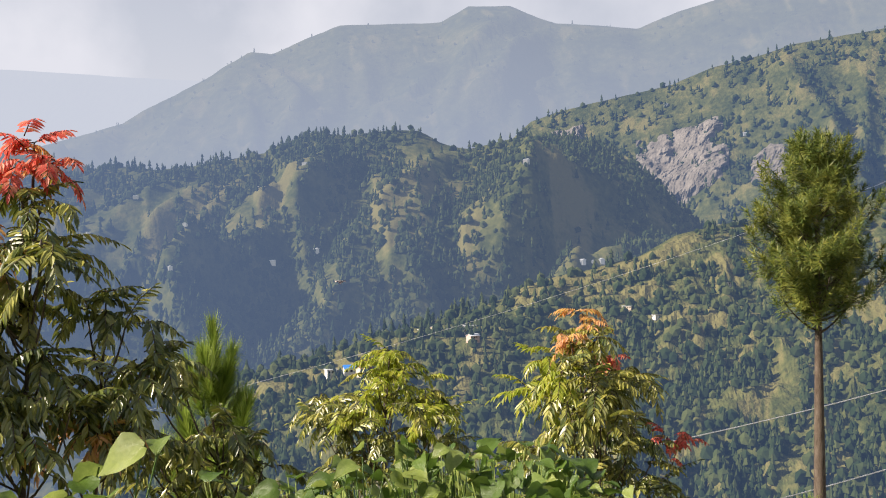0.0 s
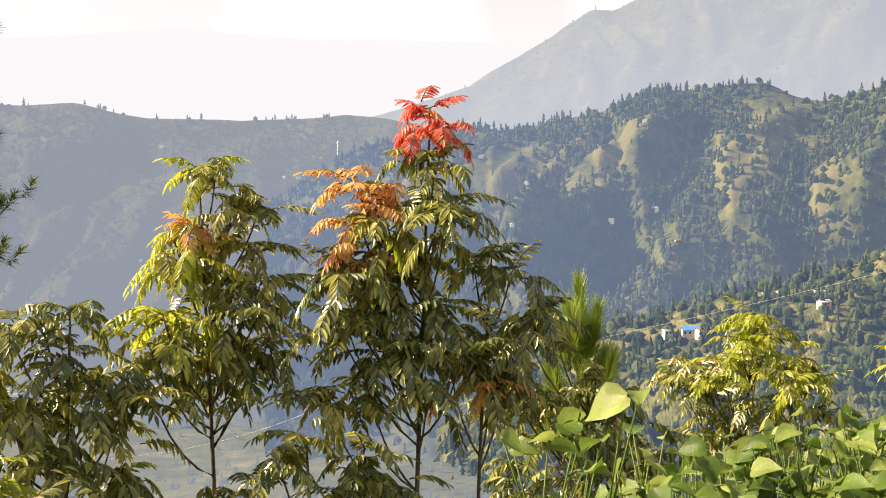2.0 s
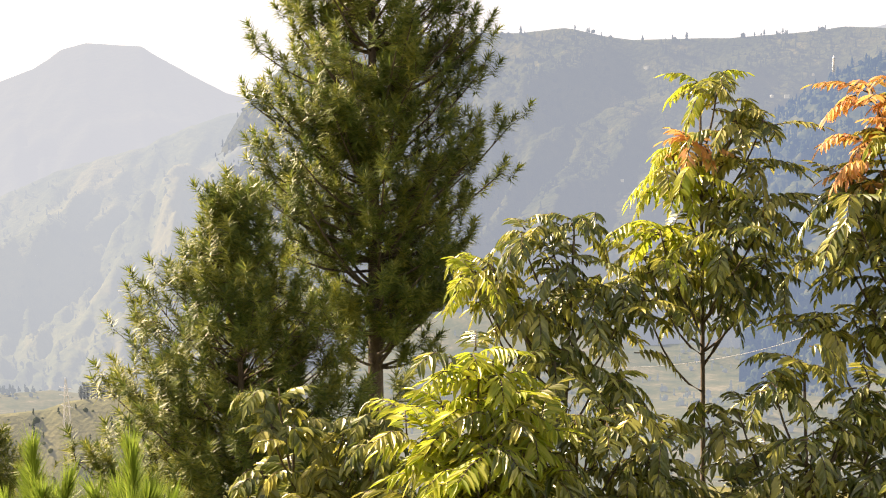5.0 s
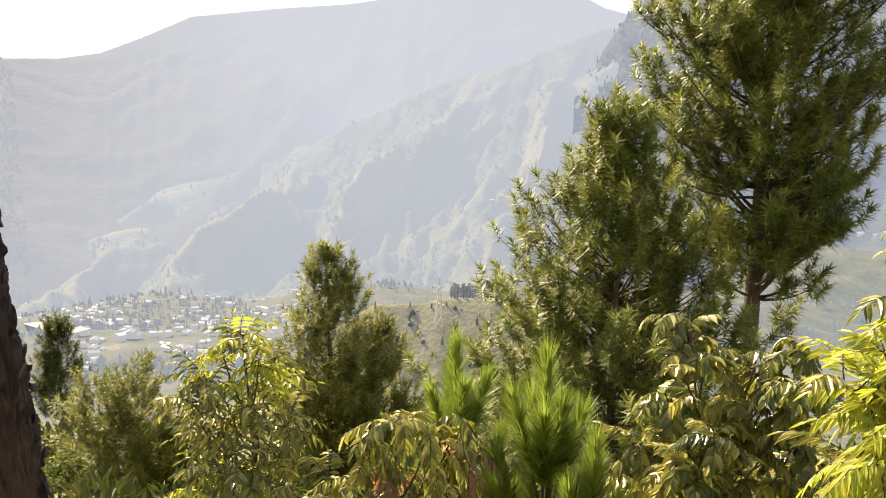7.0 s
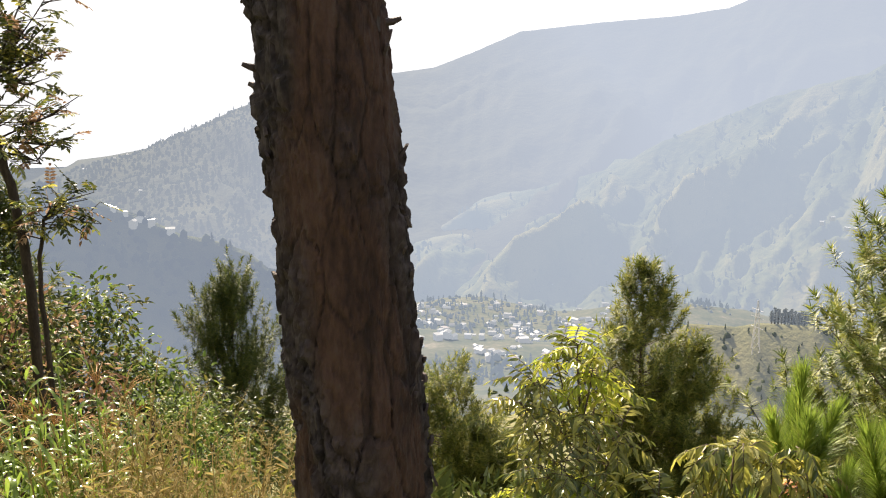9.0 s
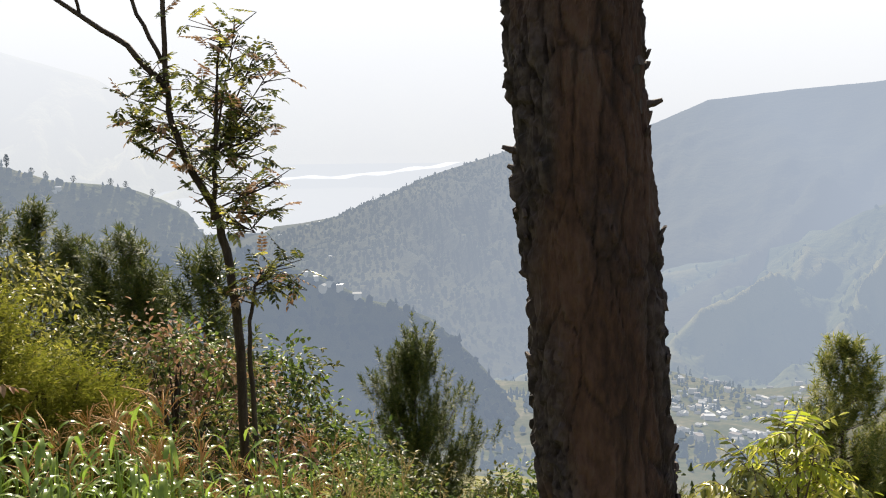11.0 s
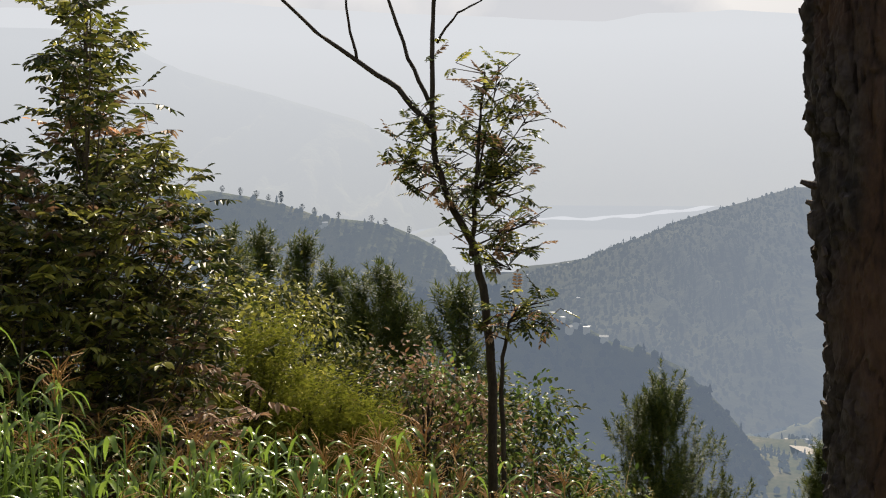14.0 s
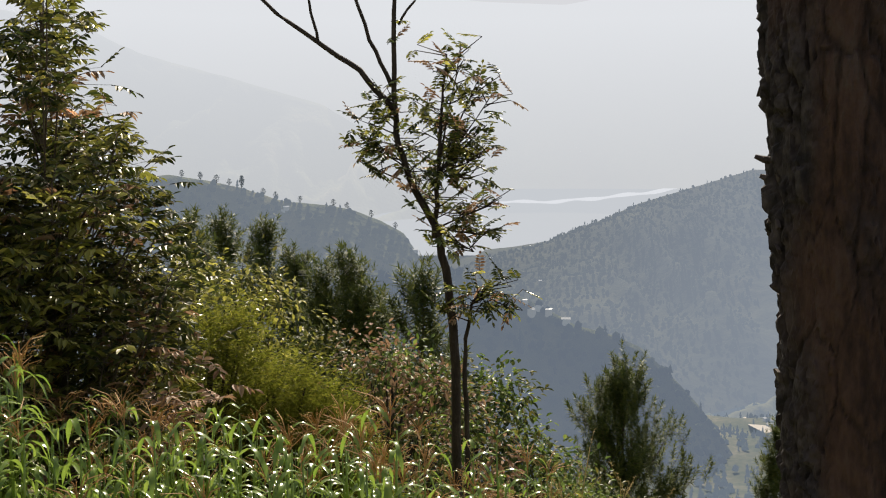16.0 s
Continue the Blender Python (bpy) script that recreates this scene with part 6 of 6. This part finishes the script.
for i, p in enumerate(line):
    d = (line[min(i + 1, len(line) - 1)] - line[max(i - 1, 0)]).normalized()
    n = Vector((-d.y, d.x, 0)) * 7
    s.v += [p - n, p + n]
s.f = [(2 * i, 2 * i + 1, 2 * i + 3, 2 * i + 2) for i in range(len(line) - 1)]
s.k = [0] * len(s.f)
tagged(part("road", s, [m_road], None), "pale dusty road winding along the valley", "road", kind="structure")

# ---- wires and the pylon ----
WIRE = shade("wire_metal", [(0.45, 0.45, 0.45), (0.6, 0.6, 0.6)], 0.4, 1.0)


def wire(a, b, sag, thick, label):
    s = Soup()
    tube(s, bend(a, b, (0, 0, -sag), 24), [thick] * 24, 5)
    tagged(part("wire", s, [WIRE], None), label, "cable", "overhead wires")


sight = lambda az, el, d: polar(az, d, EYE_Z + d * math.tan(radians(el)))
wire(sight(-11, -11.2, 38), sight(-34, -3.6, 60), 0.4, 0.024, "pale overhead cable crossing the slope")
wire(sight(-17, -14.0, 38), sight(-34, -6.8, 60), 0.4, 0.024, "second pale overhead cable crossing the slope")
wire(sight(18, -9, 330), sight(-30, 5.6, 420), 6, 0.05, "power line slung across the valley")
wire(sight(39, -13.6, 150), sight(26, -11.0, 190), 2, 0.06, "thin power line above the valley")
wire(sight(36, -19.6, 60), sight(24, -18.0, 70), 0.5, 0.02, "thin cable low over the slope")

p = seat(on_knoll, 68.7, -16.2)
pylon = thing("pylon", p, "grey lattice power pylon below the knoll", "pylon")
for i in range(4):
    s = Soup()
    a = i * math.pi / 2 + 0.6
    tube(s, [Vector((math.cos(a) * 3, math.sin(a) * 3, -12)), Vector((math.cos(a) * 0.5, math.sin(a) * 0.5, 17))], [0.16, 0.12], 4)
    part("leg", s, [WIRE], pylon)
for z in range(-8, 17, 4):
    r0, r1 = 3 - 2.5 * (z + 12) / 29, 3 - 2.5 * (z + 16) / 29
    s = Soup()
    for i in range(4):
        a, b = i * math.pi / 2 + 0.6, (i + 1) * math.pi / 2 + 0.6
        tube(s, [Vector((math.cos(a) * r0, math.sin(a) * r0, z)), Vector((math.cos(b) * r1, math.sin(b) * r1, z + 4))], [0.09, 0.09], 4)
    part("brace", s, [WIRE], pylon)
for z in (9, 13, 16):
    s = Soup()
    tube(s, [Vector((-3.5, -1, z)), Vector((3.5, 1, z))], [0.15, 0.15], 4)
    part("crossarm", s, [WIRE], pylon)

# ---- slope cover: bushes and small pines below the terrace, grass near by ----
BUSH = shade("slope_bushes", [(0.03, 0.05, 0.014), (0.06, 0.085, 0.022), (0.13, 0.14, 0.035)], 0.7, 0.3, islands=True, through_leaf=0.2)
rng = random.Random(17)
s = Soup()


def clump(w, p, h, rng, n=90):
    """A bush a little way off: loose leaf sprays round a low dome."""
    for k in range(n):
        d = Vector((rng.gauss(0, 1), rng.gauss(0, 1), abs(rng.gauss(0, 1)))).normalized()
        q = p + Vector((d.x * h * 0.55, d.y * h * 0.55, d.z * h)) * rng.uniform(0.55, 1.05)
        t = (d + Vector((rng.uniform(-.7, .7), rng.uniform(-.7, .7), rng.uniform(-.4, .6)))).normalized()
        a = t.orthogonal().normalized() * h * 0.07
        w.add([q - a, q + a, q + t * h * 0.3], [(0, 1, 2)])


for k in range(900):
    az, r = rng.uniform(-30, 128), 14 * (22 ** rng.random())
    p = on_ground(az, r)
    if noise.noise(p / max(6, r / 6)) > -0.12:
        clump(s, p, rng.uniform(0.6, 1.2) * (1 + r / 110), rng, 70)
tagged(part("slope_bushes", s, [BUSH], None), "low bushes and saplings covering the steep slope", "bushes", kind="stuff")
s = Soup()
for k in range(1100):
    az, r = rng.uniform(-30, 125), 70 * (6.2 ** rng.random())
    p = on_ground(az, r)
    if noise.noise(p / 40) > -0.15 and not (60 < az < 80 and r > 280):
        far_tree(s, p, rng.uniform(3, 7.5), rng)
tagged(part("slope_wood", s, [BUSH], None), "young trees scattered down the slope", "trees", kind="stuff")

BLADE = shade("grass_blades", [(0.07, 0.11, 0.02), (0.14, 0.17, 0.03), (0.3, 0.25, 0.09)], 0.6, 1.0, islands=True, through_leaf=0.35)
STRAW = shade("dry_weeds", [(0.22, 0.17, 0.055), (0.36, 0.28, 0.1), (0.47, 0.37, 0.17)], 0.7, 1.0, islands=True, through_leaf=0.35)


def blades(n, az0, az1, r0, r1, h, mat, name, label, seed):
    rng = random.Random(seed)
    s = Soup()
    for k in range(n):
        p = on_ground(rng.uniform(az0, az1), r0 + (r1 - r0) * rng.random())
        for q in range(5):
            d = aim(rng, rng.uniform(1.2, 4))
            l = h * rng.uniform(0.5, 1.2)
            b = p + Vector((rng.uniform(-.06, .06), rng.uniform(-.06, .06), -0.02))
            t = Vector((-d.y, d.x, 0)).normalized() * 0.006
            m = b + d * l * 0.6
            s.add([b - t, b + t, m + t * 0.8, m - t * 0.8, b + d * l + Vector((d.x, d.y, -0.3)) * l * 0.25], [(0, 1, 2, 3), (3, 2, 4)])
    return tagged(part(name, s, [mat], None), label, "grass", kind="stuff")


blades(3600, -35, 140, 1.2, 9, 0.4, BLADE, "grass", "rough green grass on the terrace edge and slope", 5)
blades(420, 96, 106, 3.6, 6.8, 1.0, STRAW, "dry_weeds", "tall dry straw-coloured weeds beside the maize", 6)
blades(700, 96, 108, 3.6, 7.2, 0.95, BLADE, "tall_grass", "tall green grass among the dry weeds", 8)
blades(90, 106, 122, 6.8, 8.5, 0.9, STRAW, "dry_weeds", "dry weeds behind the maize", 7)


def weed(az, r, h, seed):
    """A tall loose weed: branching stems with small pointed leaves and pale seed sprays at the top."""
    rng = random.Random(seed)
    top = thing("weed", on_ground(az, r), "tall loose weed with small yellow-green leaves and dry sprays", "weed", "weeds by the maize", rng.uniform(0, 360))
    stem, leaf = Soup(), Soup()
    for k in range(5):
        d = aim(rng, rng.uniform(2.5, 6))
        hh = h * rng.uniform(0.75, 1.05)
        pts = bend((0, 0, -0.1), d * hh, (rng.uniform(-.06, .06), rng.uniform(-.06, .06), 0), 7)
        tube(stem, pts, list(np.linspace(0.005, 0.002, 7)), 4)
        for q in range(24):
            s = rng.uniform(0.25, 0.92) * 6
            p = pts[int(s)].lerp(pts[min(int(s) + 1, 6)], s - int(s))
            leaflet(leaf, p, aim(rng, rng.uniform(-0.1, 0.9)), Vector((0, 0, 1)), rng.uniform(0.05, 0.1), rng.uniform(0.014, 0.024), rng.randrange(2))
        for q in range(5):
            s = rng.uniform(0.8, 1.0) * 6
            p = pts[min(int(s), 5)].lerp(pts[min(int(s), 5) + 1], min(s - min(int(s), 5), 1))
            e = p + aim(rng, rng.uniform(0.8, 2.2)) * rng.uniform(0.08, 0.16)
            tube(stem, [p, e], [0.0016, 0.001], 3)
            for m in range(7):
                leaflet(leaf, p.lerp(e, rng.uniform(0.3, 1)), aim(rng, 0.5), Vector((0, 0, 1)), 0.016, 0.007)
    part("stem", stem, [STRAW], top, smooth=True)
    part("foliage", leaf, [STRAW, LEAF_OLIVE], top)


rng = random.Random(61)
for k in range(46):
    weed(rng.uniform(95.5, 106.5), rng.uniform(3.8, 6.2), rng.uniform(1.0, 1.5), 400 + k)
